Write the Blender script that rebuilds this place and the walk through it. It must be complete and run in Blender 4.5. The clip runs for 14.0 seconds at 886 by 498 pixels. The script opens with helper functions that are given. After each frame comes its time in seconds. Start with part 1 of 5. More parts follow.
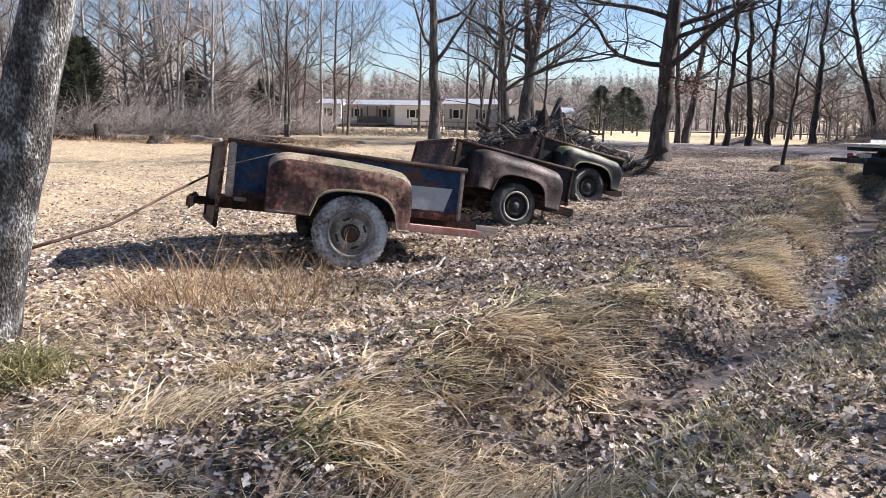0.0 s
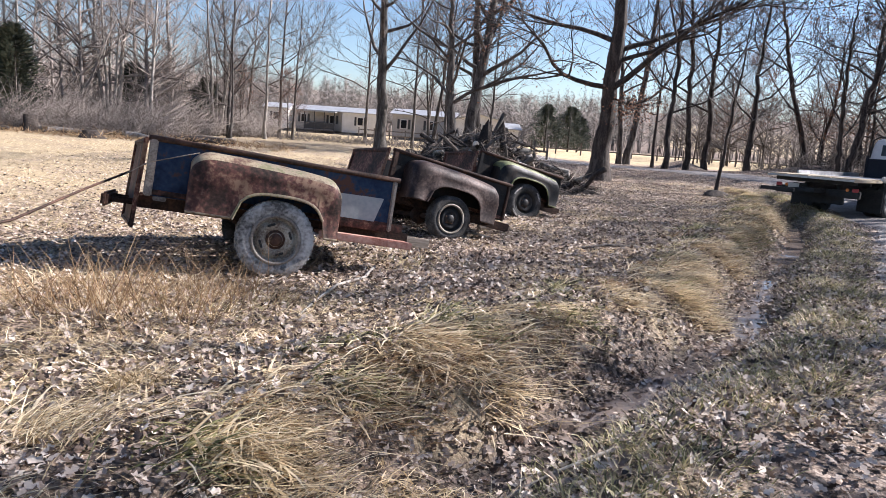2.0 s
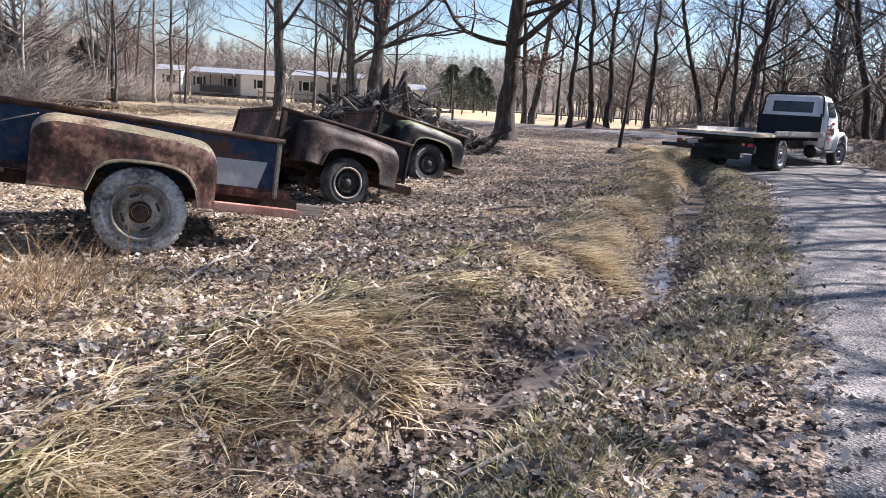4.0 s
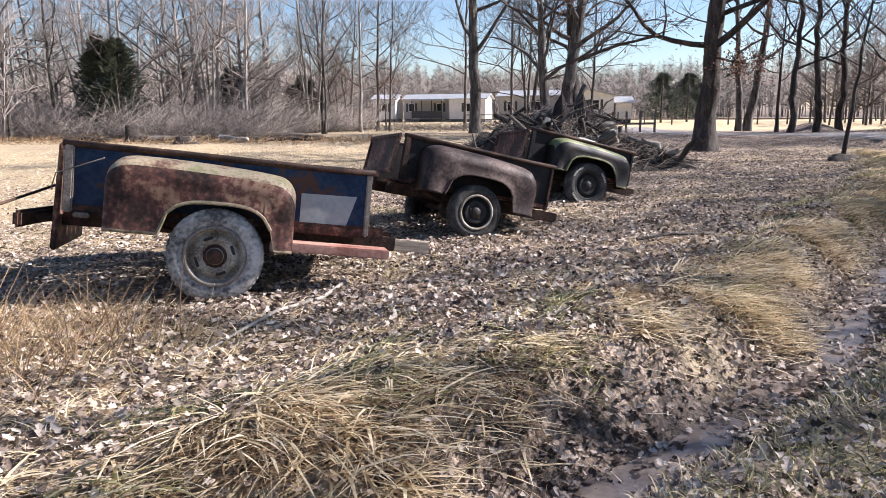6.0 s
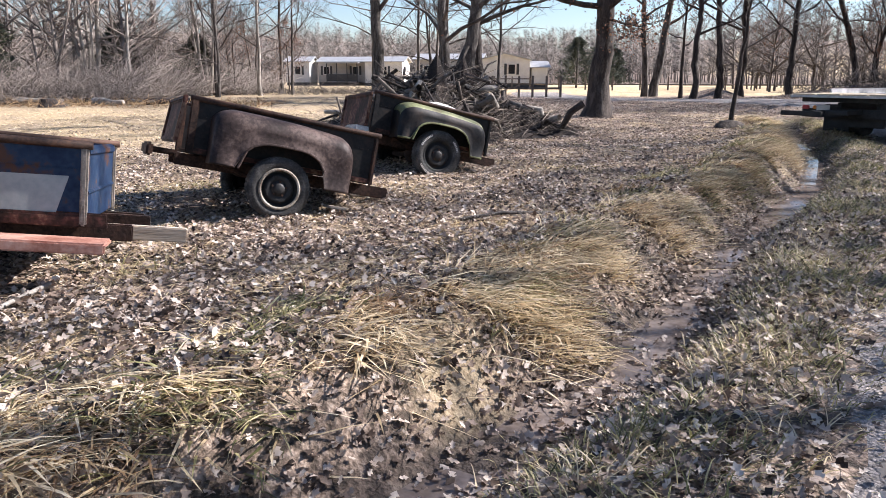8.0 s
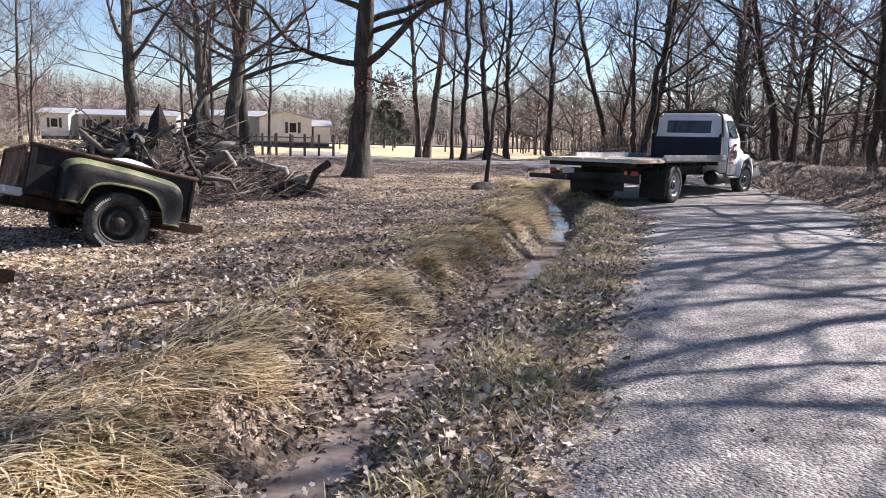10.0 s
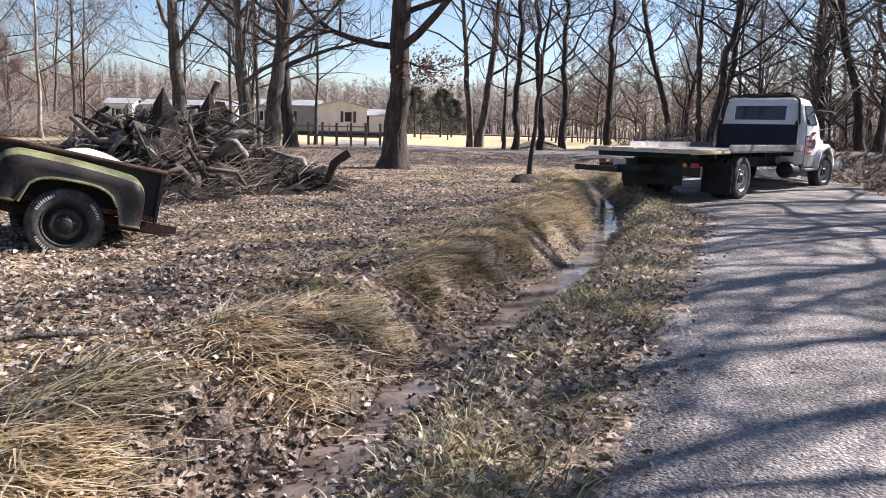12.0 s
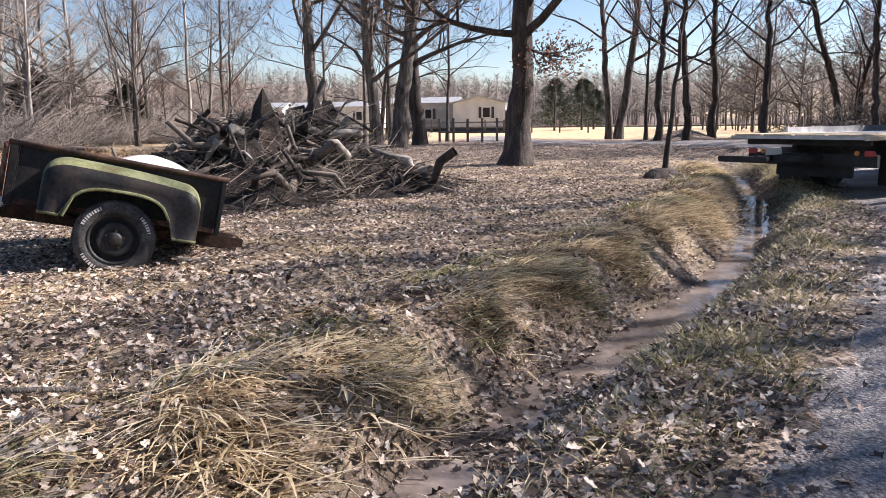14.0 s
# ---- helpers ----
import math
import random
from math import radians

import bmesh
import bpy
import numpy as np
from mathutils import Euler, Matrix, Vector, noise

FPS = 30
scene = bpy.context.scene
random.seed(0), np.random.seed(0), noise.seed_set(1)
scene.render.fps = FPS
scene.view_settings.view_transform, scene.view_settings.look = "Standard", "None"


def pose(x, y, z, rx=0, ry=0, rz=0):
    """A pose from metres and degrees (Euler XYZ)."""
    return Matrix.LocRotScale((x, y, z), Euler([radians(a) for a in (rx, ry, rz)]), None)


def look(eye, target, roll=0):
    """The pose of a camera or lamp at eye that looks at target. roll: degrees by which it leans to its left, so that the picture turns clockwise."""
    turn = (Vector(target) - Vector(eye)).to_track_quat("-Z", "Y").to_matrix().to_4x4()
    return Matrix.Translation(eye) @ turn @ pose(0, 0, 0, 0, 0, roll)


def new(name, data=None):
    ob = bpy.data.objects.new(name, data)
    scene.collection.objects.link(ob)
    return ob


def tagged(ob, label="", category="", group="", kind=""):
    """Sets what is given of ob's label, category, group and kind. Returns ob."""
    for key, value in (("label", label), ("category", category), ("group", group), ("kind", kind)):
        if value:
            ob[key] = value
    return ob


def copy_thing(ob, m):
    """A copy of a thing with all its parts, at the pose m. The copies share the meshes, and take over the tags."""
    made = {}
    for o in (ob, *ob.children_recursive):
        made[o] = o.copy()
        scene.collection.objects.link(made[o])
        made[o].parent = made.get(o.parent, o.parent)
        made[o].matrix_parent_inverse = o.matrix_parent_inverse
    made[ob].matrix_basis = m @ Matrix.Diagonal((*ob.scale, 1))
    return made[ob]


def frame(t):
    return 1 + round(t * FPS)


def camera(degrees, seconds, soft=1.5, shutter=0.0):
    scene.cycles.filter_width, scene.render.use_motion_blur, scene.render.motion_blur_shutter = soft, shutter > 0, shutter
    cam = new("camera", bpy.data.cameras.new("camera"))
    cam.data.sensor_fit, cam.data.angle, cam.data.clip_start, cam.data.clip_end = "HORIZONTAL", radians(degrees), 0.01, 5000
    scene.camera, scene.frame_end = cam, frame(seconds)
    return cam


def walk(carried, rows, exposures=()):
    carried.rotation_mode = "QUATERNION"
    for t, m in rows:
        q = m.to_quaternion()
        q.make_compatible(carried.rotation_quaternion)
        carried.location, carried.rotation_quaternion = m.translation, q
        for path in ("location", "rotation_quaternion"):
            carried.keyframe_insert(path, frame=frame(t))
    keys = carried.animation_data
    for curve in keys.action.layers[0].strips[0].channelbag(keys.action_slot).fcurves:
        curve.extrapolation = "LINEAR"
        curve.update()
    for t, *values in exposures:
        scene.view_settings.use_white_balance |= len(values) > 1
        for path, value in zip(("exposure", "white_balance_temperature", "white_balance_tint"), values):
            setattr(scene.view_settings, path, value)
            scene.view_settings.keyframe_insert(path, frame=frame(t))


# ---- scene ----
cam = camera(62.7, 14.0, soft=0.8)
PATH = [
    (0, (2.819, 1.092, 1.451), (2.685, 3.056, 1.1), 1.1),
    (0.5, (2.839, 1.162, 1.446), (2.56, 3.114, 1.11), 2.0),
    (1, (2.878, 1.229, 1.43), (2.516, 3.17, 1.114), 2.9),
    (1.5, (2.945, 1.252, 1.406), (2.696, 3.215, 1.111), 3.1),
    (2, (2.961, 1.245, 1.443), (2.979, 3.22, 1.128), 4.1),
    (2.5, (2.935, 1.264, 1.431), (3.205, 3.212, 1.069), 4.6),
    (2.7, (2.911, 1.279, 1.43), (3.266, 3.21, 1.046), 5.1),
    (4.8, (3.495, 2.289, 1.357), (3.636, 4.243, 0.955), 2.7),
    (5, (3.609, 2.383, 1.378), (3.704, 4.34, 0.976), 2.8),
    (5.5, (3.8, 2.618, 1.415), (3.674, 4.579, 1.042), 1.7),
    (6, (4.092, 2.844, 1.42), (3.771, 4.783, 1.052), -0.4),
    (6.5, (4.44, 3.093, 1.397), (4.081, 5.021, 1.002), -1.0),
    (7, (4.679, 3.431, 1.376), (4.471, 5.369, 0.929), -0.6),
    (7.5, (4.951, 3.761, 1.362), (4.796, 5.699, 0.893), -1.1),
    (8, (5.181, 4.103, 1.372), (5.054, 6.045, 0.911), 0.1),
    (8.5, (5.511, 4.505, 1.411), (5.813, 6.45, 1.056), 1.7),
    (8.7, (5.641, 4.607, 1.412), (6.076, 6.536, 1.11), 1.8),
    (10.8, (6.56, 6.073, 1.29), (6.948, 8.012, 0.99), 0.6),
    (11, (6.646, 6.207, 1.313), (7.008, 8.149, 1.001), 0.5),
    (11.5, (6.909, 6.497, 1.299), (7.215, 8.447, 0.978), 1.1),
    (12, (7.112, 6.829, 1.312), (7.368, 8.785, 0.983), 1.4),
    (12.5, (7.288, 7.173, 1.331), (7.502, 9.135, 1.002), 2.0),
    (13, (7.502, 7.455, 1.32), (7.635, 9.424, 0.995), 1.4),
    (13.5, (7.597, 7.736, 1.304), (7.623, 9.708, 0.971), 0.6),
    (14, (7.727, 8.042, 1.296), (7.586, 10.007, 0.951), -0.7),
]
walk(cam, [(t, look(eye, target, roll)) for t, eye, target, roll in PATH], [(0, 1.52, 5950, 16), (8.0, 1.6, 6020, 16), (11.0, 1.58, 6200, 17), (14, 1.58, 6250, 18)])

# ---- world, sun ----
SUN_AZ, SUN_EL = radians(19), radians(36)
world = bpy.data.worlds.new("world")
scene.world = world
world.use_nodes = True
wn = world.node_tree
sky = wn.nodes.new("ShaderNodeTexSky")
sky.sky_type, sky.sun_disc = "NISHITA", False
sky.sun_elevation, sky.sun_rotation = SUN_EL, radians(90) - SUN_AZ
sky.air_density, sky.dust_density, sky.ozone_density = 1.0, 0.2, 2.0
wn.nodes["Background"].inputs["Strength"].default_value = 0.05
wn.links.new(sky.outputs[0], wn.nodes["Background"].inputs["Color"])
sun_data = bpy.data.lights.new("sun", "SUN")
sun_data.energy, sun_data.angle, sun_data.color = 5.0, radians(0.5), (1.0, 0.93, 0.84)
sun = new("sun", sun_data)
sun_dir = Vector((math.cos(SUN_AZ) * math.cos(SUN_EL), math.sin(SUN_AZ) * math.cos(SUN_EL), math.sin(SUN_EL)))
sun.matrix_basis = look(Vector((0, 0, 30)) + sun_dir, (0, 0, 30))


# ---- materials ----
def mat(name, stops, scale=6.0, rough=0.8, metal=0.0, bump=0.3, fine=8.0, island=False, spread=0.25, stretch=(1, 1, 1), dist=0.01):
    """A noise material: stops are colours over a large noise, broken by a finer one."""
    m = bpy.data.materials.new(name)
    m.use_nodes = True
    nt = m.node_tree
    b = nt.nodes["Principled BSDF"]
    b.inputs["Roughness"].default_value, b.inputs["Metallic"].default_value = rough, metal
    co = nt.nodes.new("ShaderNodeTexCoord")
    mp = nt.nodes.new("ShaderNodeMapping")
    mp.inputs["Scale"].default_value = stretch
    nt.links.new(co.outputs["Object"], mp.inputs["Vector"])
    big, small = nt.nodes.new("ShaderNodeTexNoise"), nt.nodes.new("ShaderNodeTexNoise")
    for n, sc in ((big, scale), (small, scale * fine)):
        n.inputs["Scale"].default_value, n.inputs["Detail"].default_value = sc, 5
        nt.links.new(mp.outputs[0], n.inputs["Vector"])
    mixv = nt.nodes.new("ShaderNodeMath")
    mixv.operation = "MULTIPLY_ADD"
    mixv.inputs[1].default_value = spread * 2
    nt.links.new(small.outputs[0], mixv.inputs[0])
    src = big.outputs[0]
    if island:
        geo = nt.nodes.new("ShaderNodeNewGeometry")
        src = geo.outputs["Random Per Island"]
    off = nt.nodes.new("ShaderNodeMath")
    off.operation = "SUBTRACT"
    off.inputs[1].default_value = spread
    nt.links.new(src, off.inputs[0])
    nt.links.new(off.outputs[0], mixv.inputs[2])
    ramp = nt.nodes.new("ShaderNodeValToRGB")
    el = ramp.color_ramp.elements
    lo, hi = (0.0, 1.0) if island else (0.3, 0.7)
    for k, c in enumerate(stops):
        p = lo + (hi - lo) * k / max(1, len(stops) - 1)
        e = el[k] if k < 2 else el.new(p)
        e.position, e.color = p, (*c, 1)
    nt.links.new(mixv.outputs[0], ramp.inputs[0])
    nt.links.new(ramp.outputs[0], b.inputs["Base Color"])
    if bump:
        bp = nt.nodes.new("ShaderNodeBump")
        bp.inputs["Strength"].default_value, bp.inputs["Distance"].default_value = bump, dist
        nt.links.new(small.outputs[0], bp.inputs["Height"])
        nt.links.new(bp.outputs[0], b.inputs["Normal"])
    return m


BARK = mat("bark", [(0.025, 0.021, 0.018), (0.085, 0.073, 0.063), (0.18, 0.16, 0.14)], 9, 0.9, bump=0.9, stretch=(1, 1, 0.22), dist=0.03)
BARK_DARK = mat("bark_dark", [(0.018, 0.013, 0.011), (0.05, 0.038, 0.031), (0.10, 0.08, 0.068)], 8, 0.9, bump=0.9, stretch=(1, 1, 0.2), dist=0.03)
BARK_PALE = mat("bark_pale", [(0.16, 0.14, 0.12), (0.30, 0.27, 0.23), (0.42, 0.39, 0.35)], 6, 0.9, bump=0.5, stretch=(1, 1, 0.4))
BARK_LICHEN = mat("bark_lichen", [(0.018, 0.015, 0.013), (0.06, 0.052, 0.045), (0.15, 0.14, 0.125), (0.44, 0.44, 0.41)], 9, 0.92, bump=1.0, stretch=(1, 1, 0.5), dist=0.04, spread=0.35)
TWIG = mat("twig", [(0.04, 0.032, 0.028), (0.14, 0.115, 0.098)], 3, 0.9, bump=0)
TWIG_PALE = mat("pale_twig", [(0.11, 0.09, 0.078), (0.30, 0.255, 0.22)], 3, 0.9, bump=0)
# distant twigs, with the haze mixed into a paler, greyer brown
TWIG_HAZED = mat("twig_hazed", [(0.10, 0.09, 0.082), (0.165, 0.145, 0.13), (0.235, 0.195, 0.165)], 1, 0.95, bump=0, island=True)
OAK_LEAF = mat("oak_leaf", [(0.09, 0.035, 0.018), (0.17, 0.07, 0.035), (0.24, 0.12, 0.06)], 3, 0.75, bump=0, island=True)
LITTER = mat("leaf_litter", [(0.022, 0.014, 0.010), (0.13, 0.088, 0.064), (0.33, 0.25, 0.195), (0.54, 0.445, 0.365), (0.70, 0.61, 0.52)], 14, 0.7, bump=0.2, island=True, spread=0.12)
STRAW = mat("straw", [(0.11, 0.076, 0.042), (0.56, 0.43, 0.25), (0.80, 0.65, 0.42), (0.90, 0.78, 0.56)], 6, 0.65, bump=0, island=True, spread=0.1)
GREEN = mat("green_grass", [(0.06, 0.065, 0.025), (0.19, 0.185, 0.07), (0.40, 0.36, 0.16), (0.66, 0.56, 0.32)], 6, 0.6, bump=0, island=True, spread=0.1)
WEED = mat("dry_weed", [(0.16, 0.09, 0.05), (0.33, 0.21, 0.11), (0.46, 0.33, 0.18)], 6, 0.8, bump=0, island=True, spread=0.1)
CEDAR = mat("cedar_green", [(0.016, 0.024, 0.012), (0.04, 0.05, 0.026), (0.09, 0.085, 0.045)], 3, 0.8, bump=0, island=True)
# rusty brown, darkened so that the fender sides look shaded
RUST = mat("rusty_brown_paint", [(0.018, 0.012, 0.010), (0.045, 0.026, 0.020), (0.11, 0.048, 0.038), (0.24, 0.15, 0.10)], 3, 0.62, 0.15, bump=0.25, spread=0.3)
# tan rust, brightened to paint sunlight onto the fender tops
RUST_SUNLIT = mat("sunlit_tan_rust", [(0.09, 0.045, 0.03), (0.22, 0.16, 0.10), (0.34, 0.275, 0.185), (0.21, 0.195, 0.10)], 4, 0.6, 0.1, bump=0.3, spread=0.3)
RUST_DARK = mat("dark_rust", [(0.018, 0.013, 0.011), (0.05, 0.03, 0.023), (0.10, 0.055, 0.038)], 5, 0.7, 0.2, bump=0.3, spread=0.25)
BLUE = mat("faded_navy_paint", [(0.006, 0.014, 0.038), (0.013, 0.028, 0.068), (0.022, 0.045, 0.09), (0.09, 0.045, 0.032)], 3.0, 0.55, 0.1, bump=0.15, spread=0.2)
# pale grey-blue of sunlit navy panel, sunlight put into the colour
SUN_PATCH = mat("grey_blue_sun_patch", [(0.27, 0.32, 0.335), (0.40, 0.44, 0.44)], 3, 0.6, bump=0.1)
PINK = mat("pinkish_primer", [(0.26, 0.10, 0.065), (0.42, 0.21, 0.155), (0.52, 0.32, 0.25)], 4, 0.75, bump=0.2)
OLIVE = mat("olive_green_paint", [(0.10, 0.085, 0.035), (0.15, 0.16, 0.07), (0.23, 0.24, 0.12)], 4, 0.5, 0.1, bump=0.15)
BROWN = mat("dull_brown_paint", [(0.022, 0.015, 0.013), (0.05, 0.034, 0.03), (0.12, 0.085, 0.072)], 4, 0.55, 0.1, bump=0.2)
BLACKP = mat("black_paint", [(0.008, 0.008, 0.009), (0.018, 0.017, 0.017), (0.035, 0.026, 0.022)], 4, 0.5, 0.1, bump=0.15)
STEEL_PALE = mat("bare_weathered_steel", [(0.13, 0.11, 0.095), (0.25, 0.22, 0.19), (0.36, 0.31, 0.26)], 7, 0.55, 0.35, bump=0.2)
CREAM = mat("old_cream_wheel_paint", [(0.13, 0.09, 0.065), (0.32, 0.28, 0.22), (0.50, 0.46, 0.39)], 8, 0.6, 0.1, bump=0.2, spread=0.3)
RUBBER = mat("weathered_rubber", [(0.02, 0.019, 0.018), (0.05, 0.048, 0.045), (0.11, 0.105, 0.10)], 7, 0.9, bump=0.3)
RUBBER_PALE = mat("sunbleached_cracked_rubber", [(0.10, 0.095, 0.09), (0.36, 0.345, 0.325), (0.58, 0.565, 0.54)], 4, 0.95, bump=0.5, spread=0.3)
PLANK = mat("grey_plank", [(0.30, 0.24, 0.18), (0.50, 0.41, 0.32), (0.62, 0.54, 0.44)], 3, 0.85, bump=0.3, stretch=(0.3, 6, 6))
WOOD = mat("weathered_log", [(0.03, 0.024, 0.02), (0.11, 0.088, 0.07), (0.32, 0.27, 0.22)], 4, 0.9, bump=0.6, island=True, spread=0.2)
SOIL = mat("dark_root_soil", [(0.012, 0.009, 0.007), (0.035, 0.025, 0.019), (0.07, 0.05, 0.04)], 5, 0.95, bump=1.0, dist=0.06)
SIDING = mat("pale_vinyl_siding", [(0.56, 0.53, 0.50), (0.68, 0.65, 0.62)], 1.5, 0.6, bump=0.05)
SIDING_TAN = mat("tan_siding", [(0.36, 0.325, 0.295), (0.45, 0.41, 0.375)], 1.5, 0.65, bump=0.05)
ROOFING = mat("pale_metal_roof", [(0.30, 0.30, 0.30), (0.42, 0.42, 0.42)], 2, 0.4, 0.2, bump=0.05)
TRIM_DARK = mat("dark_trim", [(0.02, 0.02, 0.024), (0.04, 0.04, 0.045)], 3, 0.5, bump=0)
WHITE = mat("white_truck_paint", [(0.66, 0.66, 0.67), (0.78, 0.78, 0.79)], 2, 0.28, bump=0.02)
NAVY = mat("navy_headboard_paint", [(0.006, 0.007, 0.012), (0.012, 0.015, 0.025)], 3, 0.85, bump=0.05)
ALU = mat("scuffed_aluminium", [(0.30, 0.30, 0.31), (0.52, 0.52, 0.53)], 6, 0.42, 0.7, bump=0.1)
DECKP = mat("bleached_deck_plank", [(0.45, 0.36, 0.24), (0.66, 0.55, 0.40)], 5, 0.8, bump=0.15, stretch=(0.3, 5, 5))
RED = mat("red_marking", [(0.40, 0.03, 0.035), (0.52, 0.05, 0.05)], 5, 0.4, bump=0)
ORANGE = mat("orange_lens", [(0.65, 0.20, 0.03), (0.75, 0.26, 0.05)], 5, 0.3, bump=0)
CHASSIS = mat("greasy_black_chassis", [(0.012, 0.012, 0.012), (0.035, 0.033, 0.032)], 5, 0.6, 0.3, bump=0.2)
CLOTH = mat("dusty_white_sheet", [(0.50, 0.47, 0.43), (0.66, 0.63, 0.60)], 5, 0.85, bump=0.3)
POST = mat("grey_fence_wood", [(0.09, 0.075, 0.065), (0.20, 0.17, 0.15)], 5, 0.9, bump=0.4)


def glass_mat():
    m = bpy.data.materials.new("tinted_glass")
    m.use_nodes = True
    b = m.node_tree.nodes["Principled BSDF"]
    b.inputs["Base Color"].default_value = (0.012, 0.014, 0.017, 1)
    b.inputs["Roughness"].default_value = 0.053
    return m


GLASS = glass_mat()
for chalky in (BLUE, BLACKP, BROWN, RUST, RUST_DARK):
    chalky.node_tree.nodes["Principled BSDF"].inputs["Specular IOR Level"].default_value = 0.22


def let_light_through(m, share):
    """Thin dry blades and leaves glow a little when lit from behind."""
    nt = m.node_tree
    b, out = nt.nodes["Principled BSDF"], nt.nodes["Material Output"]
    tr, mx = nt.nodes.new("ShaderNodeBsdfTranslucent"), nt.nodes.new("ShaderNodeMixShader")
    nt.links.new(b.inputs["Base Color"].links[0].from_socket, tr.inputs["Color"])
    mx.inputs[0].default_value = share
    nt.links.new(b.outputs[0], mx.inputs[1])
    nt.links.new(tr.outputs[0], mx.inputs[2])
    nt.links.new(mx.outputs[0], out.inputs["Surface"])


for thin_mat, share in ((STRAW, 0.28), (GREEN, 0.28), (WEED, 0.3), (LITTER, 0.14), (OAK_LEAF, 0.35)):
    let_light_through(thin_mat, share)


def water_mat():
    m = mat("muddy_water", [(0.16, 0.125, 0.105), (0.30, 0.25, 0.22)], 3, 0.03, bump=0.03)
    m.node_tree.nodes["Principled BSDF"].inputs["IOR"].default_value = 1.33
    return m


WATER = water_mat()


def ground_mat():
    """Leaf litter, straw and mud, mixed by the cover that the vertices carry."""
    m = mat("ground_cover", [(0.028, 0.019, 0.013), (0.10, 0.069, 0.05), (0.27, 0.195, 0.145), (0.50, 0.39, 0.305)], 9, 0.85, bump=0.8, fine=4, spread=0.35, dist=0.03)
    nt = m.node_tree
    b = nt.nodes["Principled BSDF"]
    base = b.inputs["Base Color"].links[0].from_socket
    for attr, cols, sc in (("straw", [(0.20, 0.145, 0.075), (0.40, 0.31, 0.18), (0.56, 0.45, 0.29)], 30), ("mud", [(0.04, 0.03, 0.024), (0.10, 0.075, 0.06)], 20),
                           ("lawn", [(0.30, 0.22, 0.11), (0.47, 0.36, 0.20), (0.57, 0.45, 0.28)], 2.0), ("wood", [(0.10, 0.07, 0.05), (0.17, 0.12, 0.09)], 0.3)):
        a = nt.nodes.new("ShaderNodeAttribute")
        a.attribute_name = attr
        n, r, mx = nt.nodes.new("ShaderNodeTexNoise"), nt.nodes.new("ShaderNodeValToRGB"), nt.nodes.new("ShaderNodeMix")
        n.inputs["Scale"].default_value, n.inputs["Detail"].default_value = sc, 6
        co = nt.nodes.new("ShaderNodeTexCoord")
        nt.links.new(co.outputs["Object"], n.inputs["Vector"])
        for k, c in enumerate(cols):
            e = r.color_ramp.elements[k] if k < 2 else r.color_ramp.elements.new(0.5)
            e.position, e.color = 0.32 + 0.36 * k / (len(cols) - 1), (*c, 1)
        nt.links.new(n.outputs[0], r.inputs[0])
        mx.data_type = "RGBA"
        nt.links.new(a.outputs["Fac"], mx.inputs[0])
        nt.links.new(base, mx.inputs[6])
        nt.links.new(r.outputs[0], mx.inputs[7])
        base = mx.outputs[2]
    nt.links.new(base, b.inputs["Base Color"])
    return m


